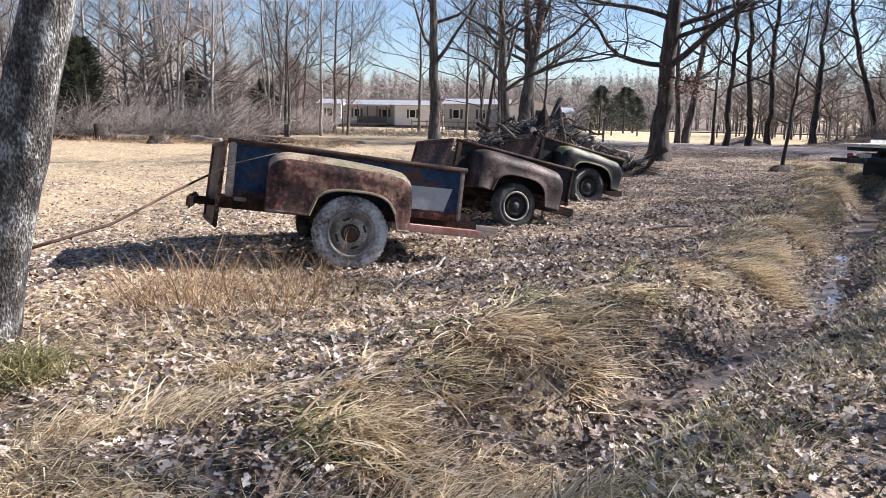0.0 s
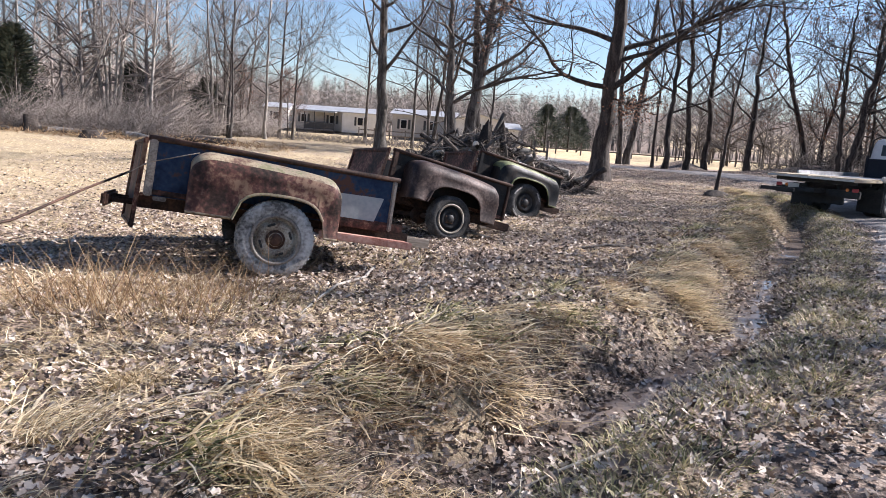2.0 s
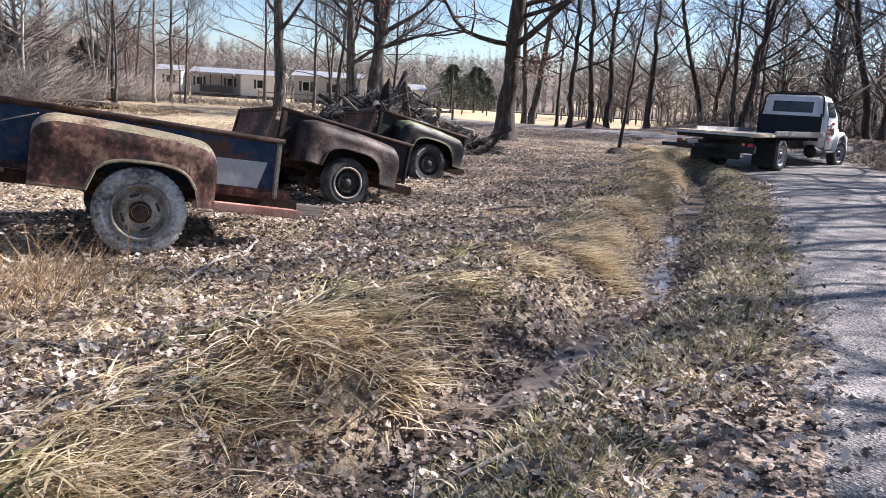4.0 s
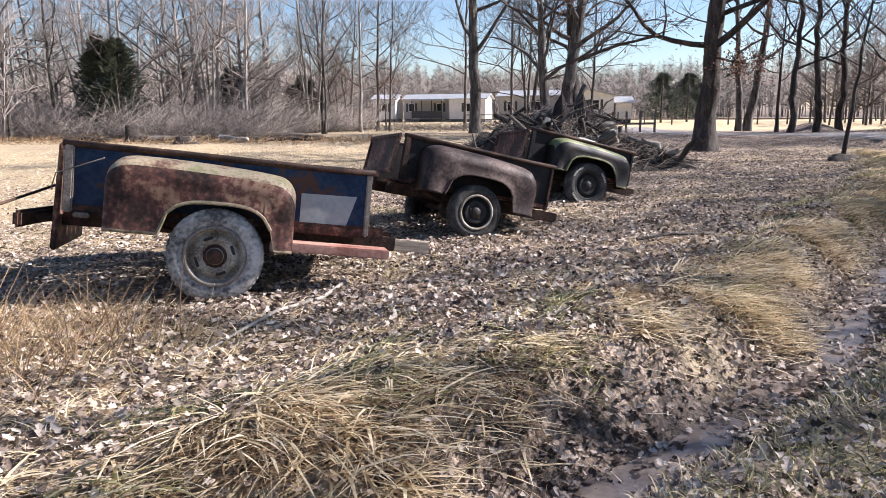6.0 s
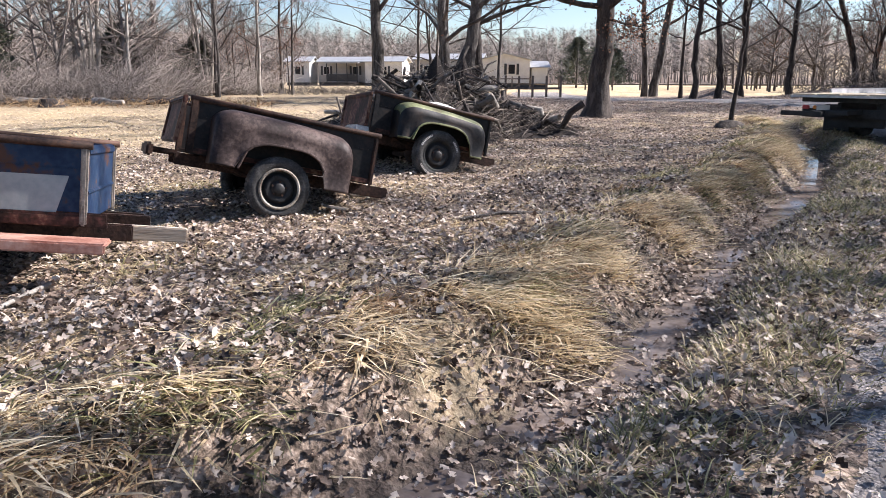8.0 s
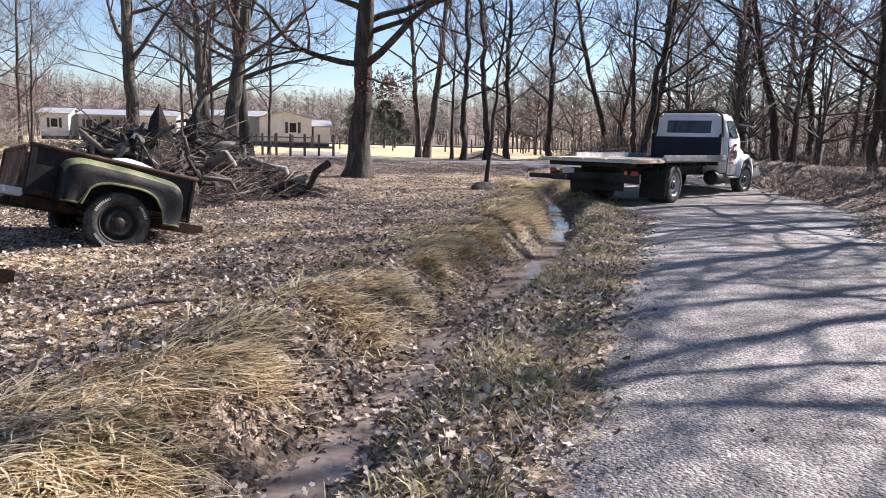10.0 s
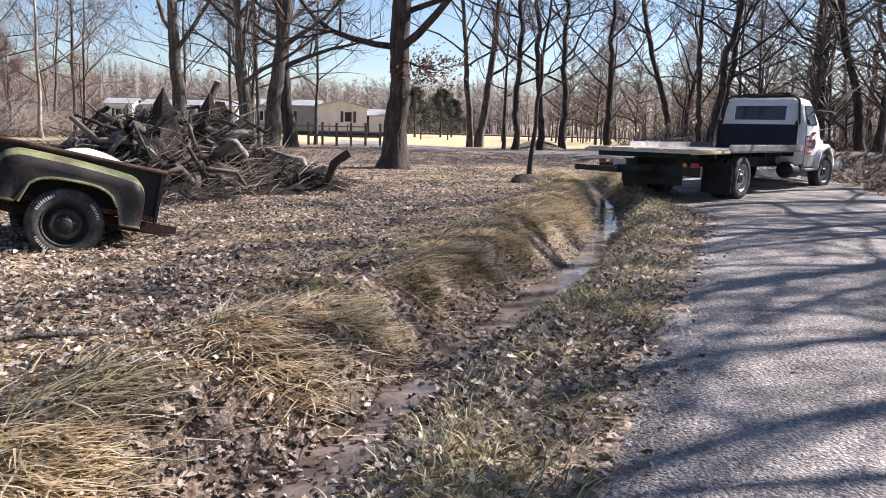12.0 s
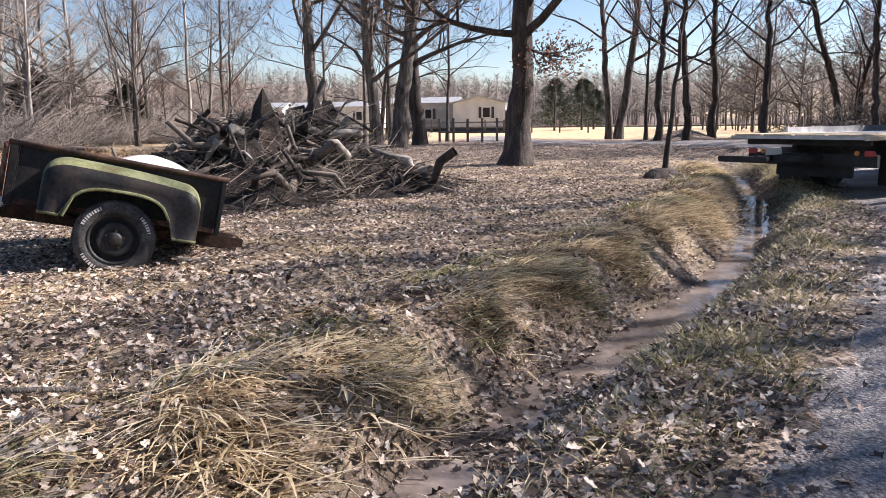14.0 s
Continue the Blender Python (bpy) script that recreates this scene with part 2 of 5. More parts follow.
def road_mat():
    m = mat("worn_chipseal", [(0.155, 0.142, 0.136), (0.275, 0.251, 0.24), (0.385, 0.352, 0.333)], 1.2, 0.75, bump=0.9, fine=40, spread=0.42, dist=0.02)
    nt = m.node_tree
    b = nt.nodes["Principled BSDF"]
    base = b.inputs["Base Color"].links[0].from_socket
    v = nt.nodes.new("ShaderNodeTexVoronoi")
    v.feature = "DISTANCE_TO_EDGE"
    v.inputs["Scale"].default_value = 7
    co, n = nt.nodes.new("ShaderNodeTexCoord"), nt.nodes.new("ShaderNodeTexNoise")
    n.inputs["Scale"].default_value = 3
    ad = nt.nodes.new("ShaderNodeVectorMath")
    nt.links.new(co.outputs["Object"], n.inputs["Vector"])
    nt.links.new(co.outputs["Object"], ad.inputs[0])
    nt.links.new(n.outputs["Color"], ad.inputs[1])
    nt.links.new(ad.outputs[0], v.inputs["Vector"])
    r, mx = nt.nodes.new("ShaderNodeValToRGB"), nt.nodes.new("ShaderNodeMix")
    r.color_ramp.elements[0].color, r.color_ramp.elements[1].color = (0.38, 0.38, 0.38, 1), (1, 1, 1, 1)
    r.color_ramp.elements[1].position = 0.02
    nt.links.new(v.outputs["Distance"], r.inputs[0])
    mx.data_type, mx.blend_type = "RGBA", "MULTIPLY"
    mx.inputs[0].default_value = 1
    nt.links.new(base, mx.inputs[6])
    nt.links.new(r.outputs[0], mx.inputs[7])
    # single stone chips, pale and dark, standing out of the binder
    chips, chip_ramp, mx2 = nt.nodes.new("ShaderNodeTexVoronoi"), nt.nodes.new("ShaderNodeValToRGB"), nt.nodes.new("ShaderNodeMix")
    chips.inputs["Scale"].default_value = 55
    nt.links.new(co.outputs["Object"], chips.inputs["Vector"])
    nt.links.new(chips.outputs["Color"], chip_ramp.inputs[0])
    chip_ramp.color_ramp.elements[0].color, chip_ramp.color_ramp.elements[1].color = (0.35, 0.34, 0.34, 1), (1.5, 1.46, 1.42, 1)
    mx2.data_type, mx2.blend_type = "RGBA", "MULTIPLY"
    mx2.inputs[0].default_value = 1
    nt.links.new(mx.outputs[2], mx2.inputs[6])
    nt.links.new(chip_ramp.outputs[0], mx2.inputs[7])
    nt.links.new(mx2.outputs[2], b.inputs["Base Color"])
    bp = nt.nodes.new("ShaderNodeBump")
    bp.inputs["Strength"].default_value, bp.inputs["Distance"].default_value, bp.invert = 0.9, 0.012, True
    nt.links.new(chips.outputs["Distance"], bp.inputs["Height"])
    nt.links.new(b.inputs["Normal"].links[0].from_socket, bp.inputs["Normal"])
    nt.links.new(bp.outputs[0], b.inputs["Normal"])
    return m


GROUND, ROAD = ground_mat(), road_mat()


# ---- mesh helpers ----
def finish(name, me, material, parent=None, label="", smooth=False):
    me.materials.append(material)
    if smooth:
        me.shade_smooth()
    ob = new(name, me)
    if parent:
        ob.parent = parent
    if label:
        tagged(ob, label)
    return ob


def part(name, bm, material, parent=None, label="", smooth=False):
    """Links a bmesh as one mesh object under a thing or a part."""
    me = bpy.data.meshes.new(name)
    bmesh.ops.recalc_face_normals(bm, faces=bm.faces)
    bm.to_mesh(me)
    bm.free()
    return finish(name, me, material, parent, label, smooth)


def raw(name, verts, faces, material, parent=None, label="", smooth=False):
    me = bpy.data.meshes.new(name)
    me.from_pydata(verts, [], faces)
    return finish(name, me, material, parent, label, smooth)


def arrays(name, v, f, material, parent=None, label=""):
    """A mesh from numpy arrays of points and of equal-sided faces."""
    me = bpy.data.meshes.new(name)
    n, k = f.shape
    me.vertices.add(len(v))
    me.vertices.foreach_set("co", v.astype(np.float32).ravel())
    me.loops.add(n * k)
    me.loops.foreach_set("vertex_index", f.astype(np.int32).ravel())
    me.polygons.add(n)
    me.polygons.foreach_set("loop_start", np.arange(0, n * k, k, dtype=np.int32))
    me.update(calc_edges=True)
    return finish(name, me, material, parent, label)


def box(bm, c, size, bevel=0.008, m=None):
    r = bmesh.ops.create_cube(bm, size=1, matrix=(m or Matrix()) @ Matrix.Translation(c) @ Matrix.Diagonal((*size, 1)))
    if bevel:
        edges = list({e for v in r["verts"] for e in v.link_edges})
        bmesh.ops.bevel(bm, geom=edges, offset=min(bevel, min(size) * 0.4), segments=2, affect="EDGES")
    return bm


def boxes(*items, bevel=0.008):
    bm = bmesh.new()
    for c, size in items:
        box(bm, c, size, bevel)
    return bm


def prism(bm, outline, y0, y1, bevel=0.0):
    """An outline in x and z, drawn out along y."""
    a = [bm.verts.new((x, y0, z)) for x, z in outline]
    b = [bm.verts.new((x, y1, z)) for x, z in outline]
    fs = [bm.faces.new(a), bm.faces.new(b[::-1])]
    for k in range(len(a)):
        fs.append(bm.faces.new((a[k], b[k], b[k - 1], a[k - 1])))
    if bevel:
        bmesh.ops.bevel(bm, geom=list({e for f in fs for e in f.edges}), offset=bevel, segments=2, affect="EDGES")
    return bm


def lathe(bm, profile, n=36, squash=None):
    """A profile of (radius, y) turned round the y axis."""
    rings = []
    for r, y in profile:
        ring = []
        for k in range(n):
            a = 2 * math.pi * k / n
            z = r * math.sin(a)
            if squash is not None and z < -squash:
                z = -squash - (-squash - z) * 0.15
            ring.append(bm.verts.new((r * math.cos(a), y, z)))
        rings.append(ring)
    for a, b in zip(rings, rings[1:]):
        for k in range(n):
            bm.faces.new((a[k], a[(k + 1) % n], b[(k + 1) % n], b[k]))
    return bm


def tube(V, F, pts, rads, n=5):
    base = len(V)
    last = len(pts) - 1
    for k, p in enumerate(pts):
        d = (pts[min(k + 1, last)] - pts[max(k - 1, 0)]).normalized()
        a = d.orthogonal().normalized() if k == 0 else (a - d * a.dot(d)).normalized()
        b = d.cross(a)
        for j in range(n):
            t = 2 * math.pi * j / n
            V.append(p + (a * math.cos(t) + b * math.sin(t)) * rads[k])
    for k in range(last):
        for j in range(n):
            q = base + k * n
            F.append((q + j, q + (j + 1) % n, q + n + (j + 1) % n, q + n + j))
    F.append(tuple(range(base + last * n, base + last * n + n)))


def rod(bm, pts, r, n=8):
    V, F = [], []
    tube(V, F, [Vector(p) for p in pts], [r] * len(pts), n)
    vs = [bm.verts.new(v) for v in V]
    for f in F:
        bm.faces.new([vs[k] for k in f])
    bm.faces.new(vs[:n][::-1])
    return bm


# ---- plan: lines of the ditch and the road, and the height of the ground ----
DITCH = np.array([(-2, -3), (1.2, 1.8), (2.5, 3.7), (3.42, 4.97), (4.71, 6.47), (5.95, 8.1), (6.75, 9.6), (7.85, 11.75), (8.84, 13.5), (10.06, 15.5), (11.35, 18.5), (12.5, 21.7), (13.0, 24.3), (13.1, 26)])
ROADLINE = np.array([(-12.0, -26), (-3.6, -12.5), (1.3, -5), (4.55, 0.2), (6.17, 2.9), (7.45, 4.9), (9.03, 7.75), (11.17, 11.4), (12.8, 14.2), (14.7, 17.5), (16.6, 21.2), (17.9, 25), (18.3, 29), (17.2, 33), (14.2, 36.4), (10.5, 38.6), (8.3, 43), (8, 52)])


def along(line, x, y):
    """Distance to a line (left of it negative) and how far along it."""
    x, y = np.asarray(x, float), np.asarray(y, float)
    best, sign, pos, run = np.full(x.shape, 1e9), np.zeros(x.shape), np.zeros(x.shape), 0.0
    for (x0, y0), (x1, y1) in zip(line, line[1:]):
        ln = math.hypot(x1 - x0, y1 - y0)
        ux, uy = (x1 - x0) / ln, (y1 - y0) / ln
        k = np.clip((x - x0) * ux + (y - y0) * uy, 0, ln)
        dx, dy = x - x0 - k * ux, y - y0 - k * uy
        d = np.hypot(dx, dy)
        near = d < best
        best = np.where(near, d, best)
        sign = np.where(near, np.where(dx * uy - dy * ux >= 0, 1.0, -1.0), sign)
        pos = np.where(near, run + k, pos)
        run += ln
    return best * sign, pos


def smooth(a, b, x):
    t = np.clip((x - a) / (b - a), 0, 1)
    return t * t * (3 - 2 * t)


def waves(x, y, size, seed):
    """Smooth uneven relief from a few crossing waves, about -1 to 1."""
    rs = np.random.RandomState(seed)
    out = 0
    for k in range(7):
        a, f, p = rs.uniform(0, 6.28), rs.uniform(0.5, 1.6) / size, rs.uniform(0, 6.28)
        out = out + np.sin((x * np.cos(a) + y * np.sin(a)) * f * 6.28 + p)
    return out / 4.0


def road_half(pos):
    return 1.75 + 0.9 * smooth(50, 54, pos) * (1 - smooth(60, 66, pos))


def height(x, y):
    x, y = np.asarray(x, float), np.asarray(y, float)
    z = np.clip(0.012 * (y - 9), 0, 0.35) + 0.03 * waves(x, y, 4, 1) + 0.018 * waves(x, y, 0.9, 2)
    d, p = along(DITCH, x, y)
    w = smooth(4, 10.5, p) * (1 - smooth(31.5, 33.5, p))
    d = d + 0.05 * waves(x, y, 2.5, 5)
    bank = 0.13 * np.exp(-((d + 0.95) / 0.45) ** 2) * w
    cut = np.where(d < 0, 1 - smooth(0.08, 0.66, -d), 1 - smooth(0.08, 0.75, d))
    z = z + bank + 0.02 * w * waves(x, y, 0.5, 8) * (np.abs(d) < 1.6)
    r, q = along(ROADLINE, x, y)
    half = road_half(q)
    flat = 1 - smooth(half + 0.05, half + 0.9, np.abs(r))
    z = z * (1 - flat) + flat * (-0.04 + 0.42 * smooth(21, 34, y))
    z = z - cut * w * (0.33 + 0.10 * smooth(11, 15, y))
    far_side = smooth(half + 0.8, half + 3, r)
    z = z + far_side * (0.25 + 0.25 * waves(x, y, 5, 9)) * (1 - smooth(33, 38, y))
    z = z + 0.9 * np.exp(-(((x - 23) / 4.5) ** 2 + ((y - 37) / 2.2) ** 2)) + 0.5 * np.exp(-(((x - 16.4) / 1.1) ** 2 + ((y - 42.5) / 1.0) ** 2))
    z = z + 16.0 * smooth(125, 360, np.hypot(x, y)) * (0.9 + 0.35 * waves(x, y, 260, 4))
    return z


def ground_z(x, y):
    return float(height(np.array([x]), np.array([y]))[0])


# ---- ground, road, water ----
def make_ground():
    def axis(lo, hi, step, out):
        mid = np.arange(lo, hi + step / 2, step)
        grow, edge = [], step
        total = 0
        while total < out:
            edge *= 1.13
            total += edge
            grow.append(total)
        grow = np.array(grow)
        return np.concatenate((lo - grow[::-1], mid, hi + grow))
    xs, ys = axis(-5, 20, 0.13, 2500), axis(0.5, 40, 0.13, 2500)
    X, Y = np.meshgrid(xs, ys)
    x, y = X.ravel(), Y.ravel()
    v = np.stack((x, y, height(x, y)), 1)
    nx, ny = len(xs), len(ys)
    i = (np.arange(ny - 1)[:, None] * nx + np.arange(nx - 1)[None, :]).ravel()
    ob = arrays("ground", v, np.stack((i, i + 1, i + 1 + nx, i + nx), 1), GROUND)
    d, p = along(DITCH, x, y)
    field = smooth(-0.5, -5, x - 0.2 * (y - 9)) * smooth(8, 11, y) * (0.75 + 0.4 * waves(x, y, 1.7, 3))
    patches = np.clip(waves(x, y, 1.3, 12) + 0.15, 0, 0.9) * 0.9
    bankm = np.exp(-((d + 0.8) / 0.6) ** 2) * 0.12
    r, q = along(ROADLINE, x, y)
    straw = np.clip(np.maximum(np.maximum(field, patches * (y < 30)), bankm), 0, 0.9) * (1 - smooth(0.4, 1.4, r + road_half(q) + 1))
    mud = np.exp(-(d / 0.26) ** 2) * smooth(4, 7, p)
    lawn = smooth(44, 50, y + 2 * waves(x, y, 9, 6)) * (1 - smooth(100, 125, y))
    lawn = lawn * smooth(-24, -14, x - 0.05 * y)
    az, away = np.arctan2(x - 7, y - 7), np.hypot(x, y)
    lawn = np.maximum(lawn, smooth(0.24, 0.3, az) * (1 - smooth(0.48, 0.56, az)) * smooth(150, 165, away) * (1 - smooth(215, 235, away)))
    wood = smooth(125, 150, np.hypot(x, y))
    for name, val in (("straw", straw), ("mud", mud), ("lawn", lawn), ("wood", wood * (1 - lawn))):
        a = ob.data.attributes.new(name, "FLOAT", "POINT")
        a.data.foreach_set("value", np.clip(val, 0, 1).astype(np.float32))
    ob.data.shade_smooth()
    return tagged(ob, "leaf-strewn ground with matted straw grass and a muddy ditch", "ground", kind="structure")


def ribbon(line, step):
    pts, out = [Vector((x, y, 0)) for x, y in line], []
    for k in range(len(pts) - 1):
        p0, p1, p2, p3 = pts[max(k - 1, 0)], pts[k], pts[k + 1], pts[min(k + 2, len(pts) - 1)]
        n = max(2, int((p2 - p1).length / step))
        for j in range(n):
            t = j / n
            out.append(0.5 * (2 * p1 + (p2 - p0) * t + (2 * p0 - 5 * p1 + 4 * p2 - p3) * t * t + (3 * p1 - p0 - 3 * p2 + p3) * t ** 3))
    out.append(pts[-1])
    return out


def make_road():
    pts = ribbon(ROADLINE, 0.25)
    rnd = random.Random(3)
    V, F, cols = [], [], 9
    for k, p in enumerate(pts):
        d = (pts[min(k + 1, len(pts) - 1)] - pts[max(k - 1, 0)]).normalized()
        r = Vector((d.y, -d.x, 0))
        half = float(road_half(along(ROADLINE, [p.x], [p.y])[1])[0])
        jag = (rnd.uniform(-0.16, 0.14), rnd.uniform(-0.16, 0.14))
        for c in range(cols):
            s = -1 + 2 * c / (cols - 1)
            q = p + r * (s * half + (jag[0] if c == 0 else jag[1] if c == cols - 1 else 0))
            edge = -0.03 if c in (0, cols - 1) else 0
            V.append((q.x, q.y, ground_z(q.x, q.y) + 0.022 + 0.02 * (1 - s * s) + edge))
    for k in range(len(pts) - 1):
        for c in range(cols - 1):
            i = k * cols + c
            F.append((i, i + 1, i + 1 + cols, i + cols))
    tagged(raw("road", V, F, ROAD, smooth=True), "worn grey chipseal lane with fine cracks", "road", kind="structure")


def make_water():
    pts = [p for p in ribbon(DITCH, 0.12) if p.y > 5.4]
    V, F, level = [], [], []
    for k, p in enumerate(pts):
        d = (pts[min(k + 1, len(pts) - 1)] - pts[max(k - 1, 0)]).normalized()
        r = Vector((d.y, -d.x, 0))
        bed = [ground_z(p.x + r.x * o, p.y + r.y * o) for o in (-0.3, -0.2, -0.1, 0, 0.1, 0.2, 0.3)]
        level.append(min(bed))
    for k, p in enumerate(pts):
        d = (pts[min(k + 1, len(pts) - 1)] - pts[max(k - 1, 0)]).normalized()
        r = Vector((d.y, -d.x, 0))
        near = level[max(0, k - 8):k + 9]
        z = sum(near) / len(near) + 0.022 + 0.036 * float(smooth(11, 15, np.array(p.y)))
        for s in (-1, 0, 1):
            q = p + r * (s * 0.42)
            V.append((q.x, q.y, z))
    for k in range(len(pts) - 1):
        for c in range(2):
            i = k * 3 + c
            F.append((i, i + 1, i + 4, i + 3))
    tagged(raw("water", V, F, WATER, smooth=True), "thin trickle of muddy water reflecting the sky", "water", kind="structure")


make_ground()
make_road()
make_water()


# ---- trees ----
def limb(V, F, start, d, length, r, rnd, level, tips, droop=0.0, sides=5, bend=0.25, segs=5, kids=(6, 5), up=0.25, thin=0.007):
    """A bent limb with its smaller branches."""
    pts, rads, p, d = [start.copy()], [r], start.copy(), d.normalized()
    for k in range(segs):
        d = (d + Vector((rnd.uniform(-1, 1), rnd.uniform(-1, 1), rnd.uniform(-1, 1))) * bend + Vector((0, 0, up - droop))* 0.18).normalized()
        p = p + d * length / segs
        pts.append(p.copy())
        rads.append(max(thin, r * (1 - 0.82 * (k + 1) / segs)))
    tube(V, F, pts, rads, sides)
    tips.append(pts[-1])
    if level < len(kids):
        for k in range(kids[level]):
            t = rnd.uniform(0.25, 1.0)
            i = min(int(t * segs), segs - 1)
            q = pts[i].lerp(pts[i + 1], t * segs - i)
            ax = (pts[i + 1] - pts[i]).normalized()
            side = Vector((rnd.uniform(-1, 1), rnd.uniform(-1, 1), rnd.uniform(-0.5, 1))).normalized()
            nd = (ax * 0.9 + side * 0.9).normalized()
            limb(V, F, q, nd, length * rnd.uniform(0.3, 0.55), max(thin, rads[i] * 0.5), rnd, level + 1, tips, droop, max(3, sides - 1), bend, 3, kids, up, thin)


def leaf_clusters(tips, rnd, per, size, keep=1.0, spread=0.35):
    V, F = [], []
    for p in tips:
        if rnd.random() > keep:
            continue
        for k in range(per):
            c = p + Vector((rnd.gauss(0, spread), rnd.gauss(0, spread), rnd.gauss(-0.05, spread * 0.8)))
            a = Vector((rnd.uniform(-1, 1), rnd.uniform(-1, 1), rnd.uniform(-1, 0.4))).normalized()
            b = a.orthogonal().normalized()
            s = size * rnd.uniform(0.6, 1.3)
            i = len(V)
            V += [c, c + (a * 0.5 + b * 0.4) * s, c + a * s, c + (a * 0.5 - b * 0.4) * s]
            F.append((i, i + 1, i + 2, i + 3))
    return V, F


def tree(name, label, at, tall, r, seed, bark=BARK, twig=TWIG, clear=0.2, limbs=18, lean=(0, 0), kids=(7, 5), spread=0.48, up=0.35, leaves=0, keep=1.0, own=(), flare=1.5, stems=1, group="", wob=0.045, leafmat=None, forks=0):
    rnd = random.Random(seed)
    root = new(name)
    tagged(root, label, "tree", group)
    tips, V, F, BV, BF = [], [], [], [], []
    for stem in range(stems):
        ang, off = 2 * math.pi * stem / max(1, stems) + rnd.uniform(0, 1), 0.0 if stems == 1 else r * 1.3
        p = Vector((math.cos(ang) * off, math.sin(ang) * off, -0.15))
        out = Vector((math.cos(ang), math.sin(ang), 0)) * (0.0 if stems == 1 else rnd.uniform(0.04, 0.2))
        n = 14 if r < 0.14 else 60
        h = tall * (1 if stem == 0 else rnd.uniform(0.6, 1.0))
        pts, rads = [], []
        drift = Vector((0, 0, 0))
        for k in range(n + 1):
            t = k / n
            drift += Vector((rnd.gauss(0, wob), rnd.gauss(0, wob), 0)) * (h / n) * (n / 14) ** 0.5
            pts.append(p + drift + Vector((lean[0] * t * h, lean[1] * t * h, t * h)) + out * t * h)
            rads.append(r * (1 if stem == 0 else 0.75) * max(0.04, (1 - t) ** 0.8 * 1.0 + (flare - 1) * math.exp(-t * h / 0.45)))
        first = len(V)
        sides = 26 if r > 0.14 else 7
        tube(V, F, pts, rads, sides)
        if r > 0.14:
            # furrows and burls of the bark
            for k in range(len(pts)):
                for j in range(sides):
                    v = V[first + k * sides + j]
                    g = noise.noise(Vector((j * 1.7 + seed, k * 0.33, 0.5))) * 0.09 + noise.noise(Vector((math.cos(j * 0.24) * 1.2, math.sin(j * 0.24) * 1.2, k * 0.16 + seed))) * 0.16
                    V[first + k * sides + j] = pts[k] + (v - pts[k]) * (1 + g)
        for k in range(limbs):
            t = clear + (1 - clear) * (k + rnd.random()) / limbs * 0.97
            i = min(int(t * n), n - 1)
            q = pts[i].lerp(pts[i + 1], t * n - i)
            a = k * 2.4 + rnd.uniform(-0.5, 0.5)
            d = Vector((math.cos(a), math.sin(a), rnd.uniform(0.25, 0.95)))
            limb(BV, BF, q, d, h * spread * (1.15 - t) * rnd.uniform(0.6, 1.2), max(0.011, rads[i] * 0.5), rnd, 0, tips, 0, 5, 0.3, 6, kids, up)
    for z, dx, dy, dz, ln, rr in own:
        limb(BV, BF, Vector((lean[0] * z, lean[1] * z, z)), Vector((dx, dy, dz)), ln, rr * 0.8, rnd, 0, tips, 0, 8, 0.26, 9, (12, 6, 4), 0.12)
    raw("trunk", V, F, bark, root, smooth=True)
    raw("crown", BV, BF, twig, root, smooth=True)
    if leaves:
        LV, LF = leaf_clusters(tips, rnd, leaves * 2, 0.075, keep, 0.28)
        tagged(raw("leaves", LV, LF, leafmat or OAK_LEAF, root, "dry russet leaves still hanging"), kind="stuff")
    root.matrix_basis = pose(at[0], at[1], ground_z(*at), 0, 0, 0)
    return root


def stand(proto, places, rnd):
    for x, y, s, turn in places:
        c = copy_thing(proto, Matrix())
        c.matrix_basis = pose(x, y, ground_z(x, y), rnd.uniform(-2, 2), rnd.uniform(-2, 2), turn) @ Matrix.Diagonal((s, s, s, 1))


rnd = random.Random(11)
tree("tree", "leaning grey trunk with lichen-mottled rough bark", (-0.5, 5.42), 10, 0.185, 21, BARK_LICHEN, lean=(0.25, 0.05), clear=0.45, flare=1.35, wob=0.01)
tree("tree", "upright grey trunk with lichen-mottled bark beside a leaning one", (-0.69, 5.36), 11, 0.2, 29, BARK_LICHEN, lean=(0.0, 0.03), clear=0.45, flare=1.3, wob=0.01)
tree("oak_tree", "large old oak with dark furrowed bark and long limbs", (8.25, 26.1), 15, 0.29, 22, BARK_DARK, BARK_DARK, clear=0.42, limbs=16, flare=1.9, leaves=3, keep=0.28, spread=0.5, lean=(0.025, 0.0),
     own=((3.0, 0.95, -0.2, 0.5, 6.5, 0.14), (3.1, -1, -0.15, 0.02, 5.5, 0.11), (2.75, 0.9, -0.3, -0.35, 1.3, 0.06), (4.2, 0.9, 0.3, 0.3, 6, 0.12), (4.6, -0.9, 0.2, 0.35, 5.5, 0.11), (3.9, 1, -0.5, 0.12, 6.0, 0.1)))
tree("tree", "bare hardwood with a tall straight trunk and spreading limbs", (-0.6, 41.5), 17, 0.30, 23, BARK, clear=0.22, limbs=18, spread=0.42)
tree("tree", "bare twin-stemmed hardwood with rough grey bark", (3.6, 35.8), 16, 0.30, 24, BARK, clear=0.22, limbs=18, stems=2)
tree("tree", "bare hardwood with an ivy-dark leaning trunk", (4.6, 38.5), 14, 0.28, 25, BARK_DARK, clear=0.22, lean=(-0.06, 0), leaves=2, keep=0.1)
tree("sapling", "slim bare sapling beside the lane", (11.1, 22.85), 6.5, 0.055, 26, BARK_DARK, clear=0.3, limbs=12, lean=(0.06, 0), flare=1.3)
